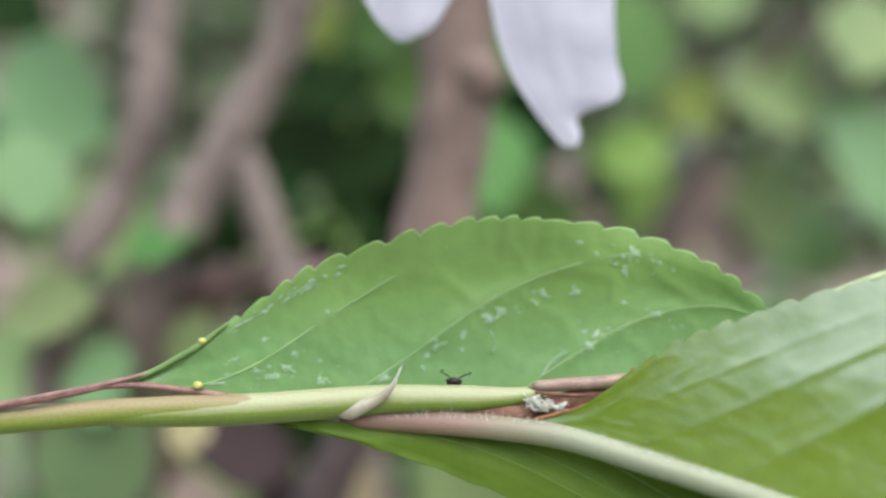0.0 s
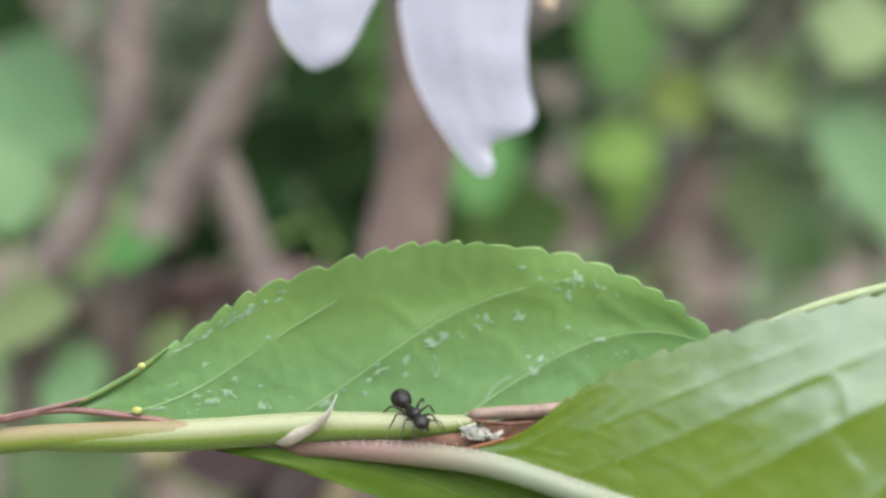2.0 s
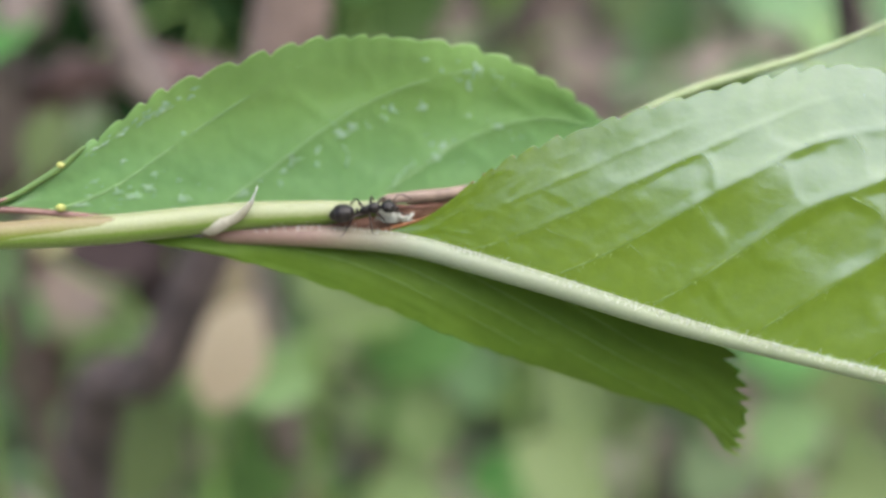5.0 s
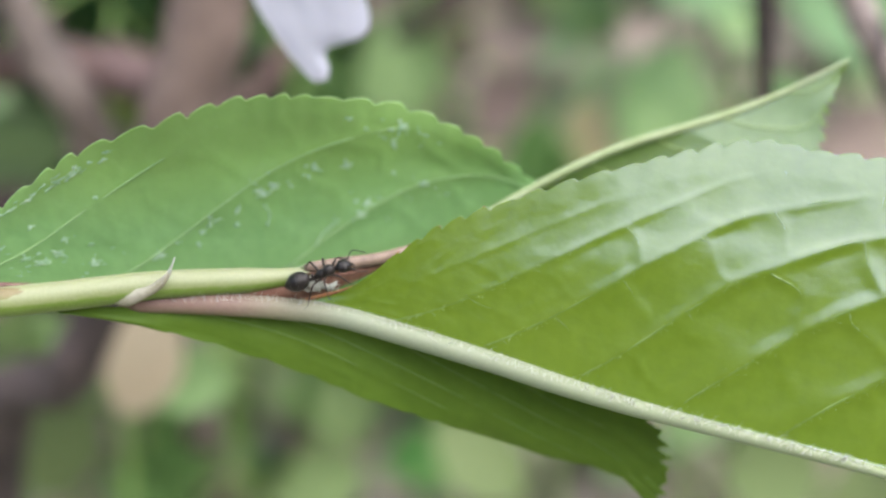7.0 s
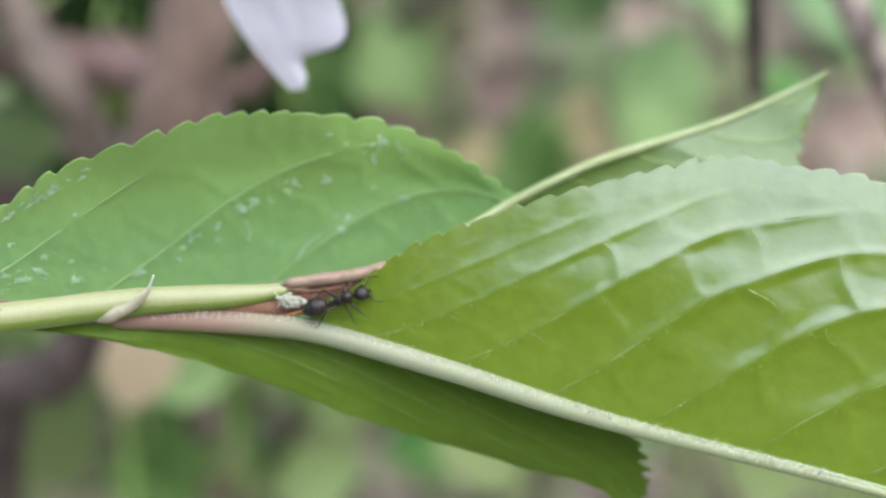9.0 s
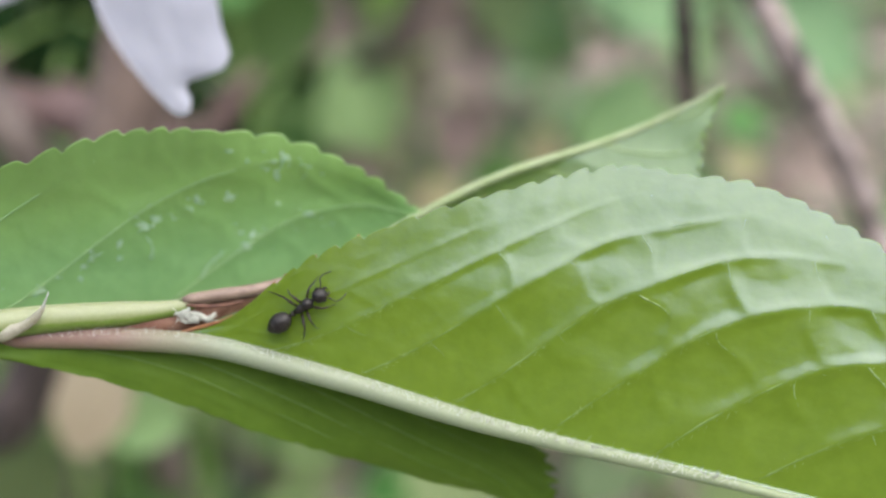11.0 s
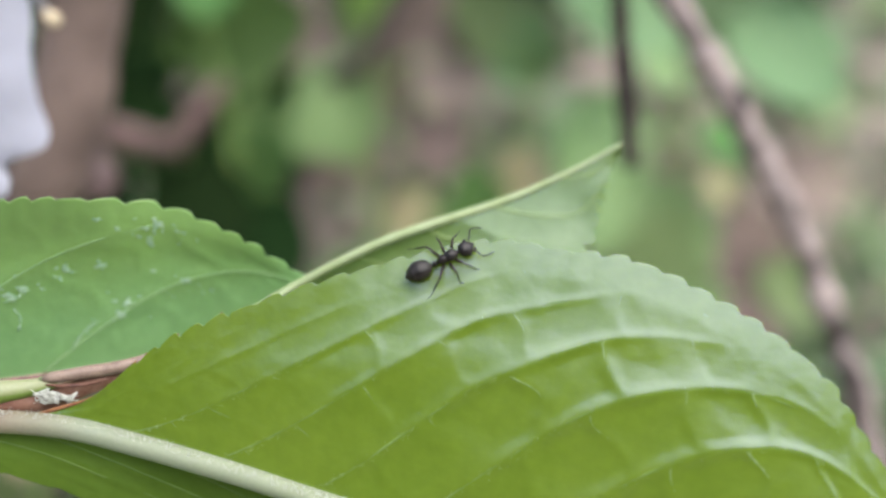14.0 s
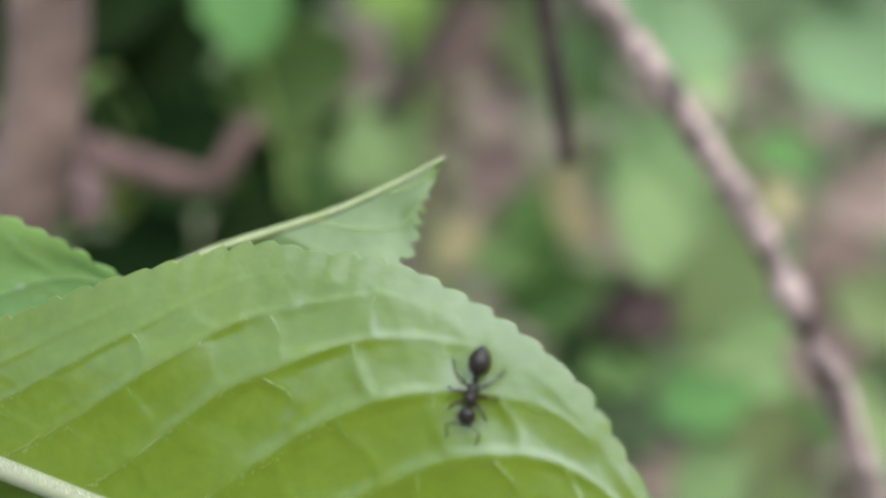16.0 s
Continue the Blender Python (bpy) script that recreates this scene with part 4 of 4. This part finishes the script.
tagged(part("fuzz", mesh_of("fuzz", verts, faces, WOOL), leaf_b, "fine whitish hairs along the midrib"), kind="stuff")
part("rust_edge", tube_mesh("rust_edge", [blade_b.point(u, 0.995)[0] for u in (0.004, 0.018, 0.032, 0.046, 0.06)], [0.006, 0.014, 0.013, 0.009, 0.003], EDGE_RED, n=20, seg=8), leaf_b, "rust-red edge at the leaf base")
for u, r in ((0.105, 0.022), (0.118, 0.012), (0.15, 0.010), (0.19, 0.010)):
    part("rust_spot", ball_mesh("rust_spot", (r, 0.005, 0.006), EDGE_RED, lumps=0.3), leaf_b, "small rust-red spot on the margin", m=Matrix.Translation(blade_b.point(u, 1.0)[0] * CM) @ pose(0, 0, 0, 0, -40, 0))

verts, faces = [], []
for k in range(7):
    for _ in range(150):
        v = 0.02 + 0.72 * rng.random() ** 1.3
        u = k / blade_b.veins + blade_b.first + blade_b.run(v) + rng.gauss(0, 0.004)
        p, n = blade_b.point(min(0.98, u), v)
        tip = p + n * rng.uniform(0.012, 0.03) + Vector((rng.uniform(-0.02, 0.05), 0, rng.uniform(-0.035, 0.02)))
        i = len(verts)
        verts += [(p + Vector((-0.0016, 0, 0.001))) * CM, (p + Vector((0.0016, 0, -0.001))) * CM, tip * CM]
        faces.append((i, i + 1, i + 2))
tagged(part("fuzz", mesh_of("fuzz", verts, faces, VEIN_FUZZ), leaf_b, "sparse pale hairs along the side veins"), kind="stuff")

# leaf behind with its pale midrib on top, reddish stalk from the shoot's end
blade_c = Blade([(1.6, 0.6, -0.58), (2.05, 0.78, -0.40), (2.45, 0.8, -0.205), (2.9, 0.82, -0.03), (3.77, 0.86, 0.205), (4.32, 0.88, 0.42), (4.67, 0.88, 0.6)],
                [(1.6, 0.6, -0.62), (2.3, 0.7, -0.75), (3.0, 0.6, -0.6), (3.6, 0.52, -0.4), (4.1, 0.55, -0.25), (4.38, 0.66, -0.08), (4.45, 0.76, 0.17), (4.56, 0.83, 0.38), (4.67, 0.88, 0.59)],
                320, 32, bulge=0.0, teeth=30, tooth=0.11, veins=6, slant=0.25, quilt=0.009, side=-1, wave=0.06, seed=9,
                belly=lambda u, v: -0.085 * math.sin(math.pi * min(1, max(v, 0) ** 0.6)) * max(0.0, 1 - (u / (0.58 + 0.12 * max(v, 0))) ** 7))
leaf_c = whole_leaf(blade_c, LEAF_BACK, "folded light green leaf with a pointed tip and pale midrib",
                    [(0.42, 0.28, -0.73), (0.7, 0.3, -0.715), (0.95, 0.33, -0.70), (1.3, 0.46, -0.67), (1.6, 0.6, -0.58), (2.05, 0.78, -0.39), (2.45, 0.8, -0.195), (2.9, 0.82, -0.02), (3.77, 0.86, 0.215), (4.32, 0.88, 0.43), (4.68, 0.88, 0.61)],
                    [0.03, 0.036, 0.034, 0.032, 0.032, 0.033, 0.035, 0.034, 0.029, 0.022, 0.012], PALE_RIB, VEIN_UNDER, 0.003, 0.010, 0.005)
part("petiole", tube_mesh("petiole", [(0.44, 0.27, -0.725), (0.7, 0.29, -0.71), (0.95, 0.32, -0.695), (1.25, 0.43, -0.66), (1.5, 0.54, -0.6)], [0.036, 0.046, 0.042, 0.04, 0.036], PINK_STALK, n=20, seg=12), leaf_c, "pinkish brown petiole")

# leaf hanging under the stem, in the shade of the near leaf
blade_d = Blade([(-1.3, 0.36, -0.965), (-0.4, 0.34, -1.0), (0.6, 0.26, -1.09), (1.7, 0.1, -1.35), (2.3, 0.02, -1.55), (2.78, -0.03, -1.7)],
                [(-1.3, 0.36, -0.99), (-0.57, 0.33, -1.15), (0.2, 0.24, -1.40), (0.99, 0.15, -1.74), (1.6, 0.09, -1.97), (2.2, 0.02, -2.18), (2.62, -0.03, -2.30), (2.78, -0.045, -2.45), (2.87, -0.05, -2.6)],
                120, 24, bulge=0.04, teeth=16, tooth=0.02, veins=6, slant=0.62, quilt=0.012, side=-1, wave=0.05, seed=5, end_teeth=0.26)
leaf_d = part("leaf", blade_d.mesh("leaf", LEAF_SHADE), shoot, "green leaf with a ragged end, coloured darker for the shade of the leaf above")
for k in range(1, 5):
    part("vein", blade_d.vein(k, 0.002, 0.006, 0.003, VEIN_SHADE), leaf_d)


# cream stipule and woolly bud
def stipule():
    nu, nv = 14, 6
    axis = curve_points([(-0.82, 0.27, -0.91), (-0.68, 0.22, -0.865), (-0.53, 0.19, -0.79), (-0.43, 0.18, -0.68)], nu)
    verts, faces = [], []
    for i, p in enumerate(axis):
        s = i / nu
        w = 0.05 * (1 - s) ** 0.75 * min(1, 0.4 + 4 * s) * (1 + 0.12 * math.sin(9 * s)) + 0.002
        d = (axis[min(i + 1, nu)] - axis[max(i - 1, 0)]).normalized()
        side = d.cross(Vector((0.2, -1, 0.2))).normalized()
        out = side.cross(d)
        for j in range(-nv, nv + 1):
            q = j / nv
            verts.append((p + side * q * w - out * 0.6 * w * q * q) * CM)
    row = 2 * nv + 1
    faces = [(i * row + j, i * row + j + 1, (i + 1) * row + j + 1, (i + 1) * row + j) for i in range(nu) for j in range(row - 1)]
    me = mesh_of("stipule", verts, faces, SCALE)
    ob = part("stipule", me, shoot, "pointed cream papery scale at the joint")
    thick = ob.modifiers.new("thickness", "SOLIDIFY")
    thick.thickness, thick.offset = 0.0002, 0
    part("filament", tube_mesh("filament", [(-0.45, 0.18, -0.70), (-0.42, 0.17, -0.64), (-0.40, 0.19, -0.59)], [0.012, 0.008, 0.004], WOOL, n=10, seg=6), ob)


stipule()
bud = part("bud", ball_mesh("bud", (0.12, 0.032, 0.026), WOOL, taper=0.5, lumps=0.45, seed=3), shoot, "small white woolly bud", m=pose(0.0050, 0.0022, -0.0083, 0, 14, 0))
for k, (x, z, a, turned) in enumerate(((0.44, -0.80, 0.05, -35), (0.57, -0.825, 0.055, 30), (0.50, -0.865, 0.06, -8), (0.63, -0.80, 0.04, -50))):
    part("tuft", ball_mesh("tuft", (a, 0.012, 0.010), WOOL, taper=0.8, lumps=0.5, seed=20 + k), bud, m=pose(*v3((x - 0.50, -0.02, z + 0.83)), 0, turned, 0))
rng = random.Random(8)
for k in range(48):
    a = Vector((-0.10 + 0.24 * rng.random(), -0.02, -0.04 + 0.07 * rng.random()))
    part("hair", tube_mesh("hair", [a, a + Vector((0.05 * (rng.random() - 0.4), -0.02, 0.03 * (rng.random() - 0.3))), a + Vector((0.14 * (rng.random() - 0.5), -0.03, 0.09 * (rng.random() - 0.4)))], [0.005, 0.004, 0.002], WOOL, n=6, seg=4), bud)
part("bud_scale", tube_mesh("bud_scale", [(0.46, 0.24, -0.755), (0.58, 0.22, -0.765), (0.72, 0.24, -0.775), (0.86, 0.28, -0.765)], [0.008, 0.014, 0.012, 0.004], BROWN_SCALE, n=14, seg=8), shoot, "brown pointed bud scale")
part("axil", tube_mesh("axil", [(-0.55, 0.34, -0.905), (-0.1, 0.33, -0.902), (0.3, 0.31, -0.90), (0.5, 0.33, -0.885), (0.68, 0.335, -0.83), (0.88, 0.36, -0.775), (1.1, 0.4, -0.735)], [0.02, 0.03, 0.045, 0.075, 0.075, 0.055, 0.02], AXIL, n=36, seg=14, rough=0.1), shoot, "pinkish-brown tissue between stem and petiole")


# ---- white flower hanging in from above ----
def petal_mesh(left, right, bulge, ripple, seed):
    b = Blade(left, right, 90, 30, bulge=bulge, side=1, wave=ripple, seed=seed, belly=lambda u, v: (0.004 * math.sin(v * 8 + seed) + 0.0015 * math.sin(v * 31 + 2 * seed)) * (1 - u) + 0.012 * noise.noise(Vector((u * 5, v * 5, seed))))
    return b.mesh("petal", PETAL, 0.02)


flower = thing("white_flower", "hanging white blossom with thin crinkled petals and cream stamens", "flower")
part("petal", petal_mesh([(0.30, -0.75, 2.55), (0.13, -0.83, 1.75), (0.15, -0.85, 1.38), (0.23, -0.84, 1.12), (0.36, -0.83, 0.90), (0.49, -0.82, 0.735), (0.54, -0.82, 0.695)],
                         [(0.57, -0.75, 2.55), (0.79, -0.85, 1.75), (0.785, -0.85, 1.42), (0.80, -0.84, 1.18), (0.835, -0.82, 1.03), (0.80, -0.82, 0.945), (0.70, -0.82, 0.905), (0.615, -0.82, 0.875), (0.595, -0.82, 0.83), (0.615, -0.82, 0.775), (0.60, -0.82, 0.705)], 0.03, 0.03, 3), flower)
part("petal", petal_mesh([(0.18, -0.72, 2.55), (-0.45, -0.78, 2.0), (-0.58, -0.8, 1.65), (-0.50, -0.8, 1.42), (-0.38, -0.8, 1.28)],
                         [(0.28, -0.72, 2.55), (0.15, -0.76, 1.95), (-0.02, -0.8, 1.62), (-0.16, -0.8, 1.36), (-0.32, -0.8, 1.27)], 0.03, 0.03, 4), flower)
part("petal", petal_mesh([(0.3, -0.6, 2.6), (0.9, -0.5, 2.5), (1.4, -0.3, 2.6), (1.7, -0.2, 2.9)], [(0.35, -0.6, 2.7), (0.7, -0.3, 3.0), (1.2, -0.1, 3.2), (1.65, -0.15, 3.05)], 0.08, 0.05, 5), flower)
part("petal", petal_mesh([(0.3, -0.55, 2.7), (0.5, -0.2, 3.2), (0.4, 0.0, 3.8), (0.2, 0.1, 4.2)], [(0.2, -0.55, 2.7), (-0.3, -0.2, 3.2), (-0.3, 0.0, 3.8), (0.1, 0.1, 4.2)], 0.08, 0.05, 6), flower)
part("petal", petal_mesh([(0.15, -0.6, 2.7), (-0.5, -0.3, 3.0), (-1.0, -0.2, 3.1), (-1.4, -0.2, 2.9)], [(0.15, -0.65, 2.6), (-0.5, -0.55, 2.45), (-1.0, -0.4, 2.4), (-1.38, -0.22, 2.8)], 0.08, 0.05, 7), flower)
part("calyx", ball_mesh("calyx", (0.22, 0.16, 0.16), SEPAL, taper=0.4), flower, "green cup", m=pose(0.0028, -0.005, 0.0275, 0, 60, 60))
rng = random.Random(5)
for k in range(12):
    a = Vector((0.3 + rng.uniform(-0.1, 0.1), -0.78, 2.55))
    tip = Vector((0.55 + rng.uniform(-0.45, 0.42), -1.0 + rng.uniform(-0.15, 0.15), 1.95 + rng.uniform(-0.1, 0.35)))
    if k == 0:
        tip = Vector((0.90, -0.86, 1.60))
    st = part("stamen", tube_mesh("stamen", [a, (a + tip) / 2 + Vector((0, -0.08, 0.05)), tip], [0.014, 0.01], PETAL, n=10, seg=6), flower)
    part("anther", ball_mesh("anther", (0.05, 0.035, 0.035), ANTHER, lumps=0.3, seed=k), st, "cream anther", m=pose(*(tip * CM), 0, 40, 0))
part("pedicel", tube_mesh("pedicel", [(0.28, -0.45, 2.8), (0.0, 0.4, 4.2), (-3, 2.5, 7.5), (-10, 5, 6), (-18, 7, -8), (-21, 8, -31)], [0.06, 0.05, 0.09, 0.14, 0.2, 0.25], SEPAL, n=60, seg=10), flower, "slender green flower stalk")


# ---- the ant ----
ant = thing("ant", "small black ant with grey-sheened abdomen, walking along the leaf", "ant")
part("gaster", ball_mesh("gaster", (0.092, 0.068, 0.065), ANT_GASTER, taper=0.35, rings=14, seg=20), ant, "large dark grey egg-shaped abdomen", m=pose(-0.00155, 0, 0.0000, 0, -4, 0))
for k, x in enumerate((-0.19, -0.145, -0.10)):
    r = 0.0675 * math.sqrt(max(0.05, 1 - ((x + 0.155) / 0.092) ** 2)) * (0.93 if k == 0 else 1.0)
    part("segment_edge", tube_mesh("segment_edge", [(x, r * math.cos(a), 0.95 * r * math.sin(a)) for a in np.linspace(-0.6, 3.74, 15)], [0.0025, 0.003, 0.0025], ANT_SKIN, n=28, seg=5), ant)
part("waist_scale", ball_mesh("waist_scale", (0.012, 0.022, 0.034), ANT_SKIN), ant, m=pose(-0.00042, 0, -0.0001))
part("waist", tube_mesh("waist", [(-0.075, 0, -0.02), (-0.042, 0, -0.022), (-0.01, 0, -0.01)], [0.014, 0.012, 0.016], ANT_SKIN, n=8, seg=8), ant)
part("thorax", ball_mesh("thorax", (0.052, 0.030, 0.034), ANT_SKIN, taper=0.2), ant, m=pose(0.0002, 0, 0, 0, -12, 0))
part("thorax", ball_mesh("thorax", (0.046, 0.039, 0.040), ANT_SKIN), ant, m=pose(0.00075, 0, 0.0001, 0, 8, 0))
part("neck", tube_mesh("neck", [(0.10, 0, 0), (0.125, 0, 0.005), (0.145, 0, 0.008)], [0.02, 0.014, 0.018], ANT_SKIN, n=6, seg=8), ant)
head = part("head", ball_mesh("head", (0.052, 0.050, 0.040), ANT_SKIN, taper=-0.12, rings=12, seg=18), ant, "rounded dull black head", m=pose(0.00178, 0, 0.0000, 0, 22, 0))
for s in (-1, 1):
    part("eye", ball_mesh("eye", (0.013, 0.008, 0.012), ANT_GASTER), head, m=pose(0.00006, s * 0.00049, 0.00015))
    part("mandible", tube_mesh("mandible", [(0.042, s * 0.024, -0.008), (0.064, s * 0.02, -0.012), (0.072, s * 0.004, -0.014)], [0.011, 0.009, 0.003], ANT_LEG, n=8, seg=6), head)
    part("antenna", tube_mesh("antenna", [(0.20, s * 0.02, 0.012), (0.235, s * 0.062, 0.025), (0.25, s * 0.092, 0.022), (0.285, s * 0.10, 0.0), (0.33, s * 0.088, -0.035)], [0.005, 0.0045, 0.004, 0.004, 0.004], ANT_LEG, n=20, seg=6), ant)
LEGS = []
for name_x, knee, foot in ((0.085, (0.05, 0.075, 0.03), (0.105, 0.125, -0.068)), (0.045, (0.005, 0.10, 0.045), (0.0, 0.17, -0.068)), (0.01, (-0.06, 0.095, 0.05), (-0.15, 0.16, -0.068))):
    for s in (-1, 1):
        hip = Vector((name_x, s * 0.026, -0.02))
        k, f = Vector((knee[0], s * knee[1] * 0.88, knee[2])), Vector((foot[0], s * foot[1] * 0.85, foot[2] + 0.02))
        toe = f + Vector((0.02 if foot[0] >= 0 else -0.03, s * 0.012, -0.004))
        pts = [Vector((0, 0, 0)), k * 0.5 + Vector((0, 0, 0.008)), k, k.lerp(f, 0.5), f, toe]
        leg = part("leg", tube_mesh("leg", pts, [0.0085, 0.010, 0.006, 0.0058, 0.003, 0.002], ANT_LEG, n=26, seg=7), ant, m=pose(*(hip * CM)))
        LEGS.append((leg, hip, s))


def motions():
    walk(shoot, [
        (0, pose(-0.00043, -0.00002, -0.00020, -0.195, 0.004, 0.416)),
        (0.5, pose(-0.00034, -0.00003, -0.00025, -0.260, 0.523, 0.308)),
        (1, pose(-0.00018, -0.00004, -0.00050, -0.493, -0.044, 0.179)),
        (1.5, pose(-0.00077, -0.00006, -0.00051, -0.464, -0.303, 0.741)),
        (2, pose(0.00004, -0.00003, -0.00044, -0.485, 0.523, -0.080)),
        (2.5, pose(0.00003, -0.00001, -0.00021, -0.159, -0.598, -0.004)),
        (3, pose(0.00018, -0.00000, -0.00037, -0.336, -0.139, -0.163)),
        (3.5, pose(-0.00006, -0.00001, -0.00027, -0.265, 0.257, 0.054)),
        (4, pose(-0.00004, -0.00000, -0.00008, -0.069, -0.088, 0.036)),
        (4.2, pose(0.00001, 0.00000, -0.00000, -0.003, -0.003, -0.005)),
        (6.3, pose(0.00007, 0.00001, 0.00005, 0.046, -0.032, -0.056)),
        (6.5, pose(0.00036, 0.00006, 0.00023, 0.238, -0.471, -0.245)),
        (7, pose(0.00021, 0.00007, 0.00027, 0.288, -0.409, -0.118)),
        (7.5, pose(0.00005, 0.00002, 0.00011, 0.110, -0.039, -0.040)),
        (8, pose(0.00007, 0.00008, 0.00036, 0.350, 0.009, -0.070)),
        (8.2, pose(-0.00002, -0.00001, -0.00005, -0.050, 0.015, 0.011)),
        (10.3, pose(-0.00015, -0.00016, -0.00064, -0.629, 0.191, 0.100)),
        (10.5, pose(-0.00030, -0.00002, 0.00006, 0.016, 0.448, 0.179)),
        (11, pose(-0.00055, -0.00001, 0.00038, 0.295, 0.346, 0.441)),
        (11.5, pose(-0.00034, 0.00005, 0.00056, 0.402, 0.623, 0.187)),
        (12, pose(-0.00042, -0.00003, 0.00027, 0.141, 0.514, 0.271)),
        (12.5, pose(-0.00042, -0.00004, 0.00022, 0.291, -0.380, 0.495)),
        (13, pose(-0.00023, -0.00011, -0.00018, -0.000, -0.671, 0.418)),
        (13.5, pose(-0.00007, 0.00001, 0.00009, -0.075, 0.528, -0.100)),
        (14, pose(-0.00030, -0.00021, -0.00039, 0.083, -1.424, 0.698)),
        (14.5, pose(0.00182, 0.00081, -0.00006, -0.214, 0.321, -1.820)),
        (15, pose(-0.00005, 0.00035, 0.00119, 1.467, -0.639, 0.239)),
        (15.5, pose(-0.00070, -0.00034, 0.00028, 0.605, -0.603, 0.821)),
        (16, pose(0.00036, -0.00006, -0.00149, -1.734, 0.562, -0.449)),
    ])
    walk(leaf_a, [(0, pose(0, 0, 0)), (13.5, pose(0, 0, 0)), (14, pose(0, 0, 0.0001)), (14.5, pose(0.0003, 0, 0.0009)), (15, pose(0.0003, 0, 0.0004)), (16, pose(0.0005, 0, 0.0005))])
    walk(ant, [
        (0, pose(-0.00144, 0.00580, -0.00900, -7.7, -52.5, -75.5)),
        (0.5, pose(-0.00071, 0.00513, -0.00783, -8.5, -32.8, -73.8)),
        (1, pose(0.00074, 0.00360, -0.00704, 11.1, -0.4, -54.8)),
        (1.5, pose(-0.00025, 0.00300, -0.00781, 5.6, 26.9, -72.9)),
        (2, pose(0.00061, 0.00283, -0.00747, 8.9, 17.8, -60.0)),
        (2.5, pose(0.00101, 0.00158, -0.00758, 8.0, 31.9, -67.4)),
        (3, pose(0.00233, 0.00177, -0.00766, 26.0, 8.8, -9.3)),
        (3.5, pose(0.00290, 0.00167, -0.00790, 26.2, 0.2, -3.6)),
        (4, pose(0.00327, 0.00165, -0.00786, 26.4, 7.2, -5.5)),
        (4.2, pose(0.00309, 0.00162, -0.00779, 26.4, 3.4, -6.9)),
        (6.3, pose(0.00512, 0.00079, -0.00724, 27.8, -16.5, -9.5)),
        (6.5, pose(0.00567, 0.00084, -0.00693, 28.5, -19.2, -9.2)),
        (7, pose(0.00561, 0.00087, -0.00684, 28.8, -20.7, -9.1)),
        (7.5, pose(0.00582, 0.00081, -0.00710, 28.4, -19.2, -7.8)),
        (8, pose(0.00619, 0.00089, -0.00695, 28.7, -19.6, -8.1)),
        (8.2, pose(0.00666, 0.00076, -0.00721, 28.1, -18.7, -8.1)),
        (10.3, pose(0.00976, -0.00063, -0.00868, 78.8, -15.1, -11.4)),
        (10.5, pose(0.01040, -0.00061, -0.00815, 80.1, -6.6, -12.6)),
        (11, pose(0.01151, -0.00072, -0.00706, 76.3, -34.1, -5.9)),
        (11.5, pose(0.01285, -0.00066, -0.00560, 62.2, -54.8, 8.6)),
        (12, pose(0.01364, -0.00042, -0.00416, 46.7, -54.1, 16.4)),
        (12.5, pose(0.01582, -0.00085, -0.00354, 66.7, -27.3, -4.8)),
        (13, pose(0.01977, -0.00165, -0.00283, 68.4, -20.1, -6.6)),
        (13.5, pose(0.02541, -0.00235, -0.00100, 64.4, -12.9, -6.7)),
        (14, pose(0.02997, -0.00254, 0.00118, 56.9, -25.3, -1.3)),
        (14.5, pose(0.03621, -0.00409, 0.00064, 60.9, -0.6, -15.2)),
        (15, pose(0.04175, -0.00600, 0.00056, 64.9, 12.6, -18.6)),
        (15.5, pose(0.04735, -0.00842, -0.00243, 61.8, 15.3, -15.7)),
        (15.7, pose(0.04917, -0.01096, -0.00787, 52.6, 53.3, -44.4)),
        (16, pose(0.04717, -0.01035, -0.00772, -33.3, 66.7, -138.9)),
    ])
    for k, (leg, hip, s) in enumerate(LEGS):
        rows = []
        for i in range(81):
            t = i * 0.2
            pace = 0.35 if 3.2 < t < 8.4 else 1.0
            beat = math.sin(math.pi * i * 0.5 + (math.pi if k in (0, 3, 4) else 0)) + 0.3 * math.sin(i * 1.7 + k)
            rows.append((t, pose(*(hip * CM), -s * 5 * pace * max(0, beat), 0, 14 * pace * beat)))
        walk(leg, rows)


motions()
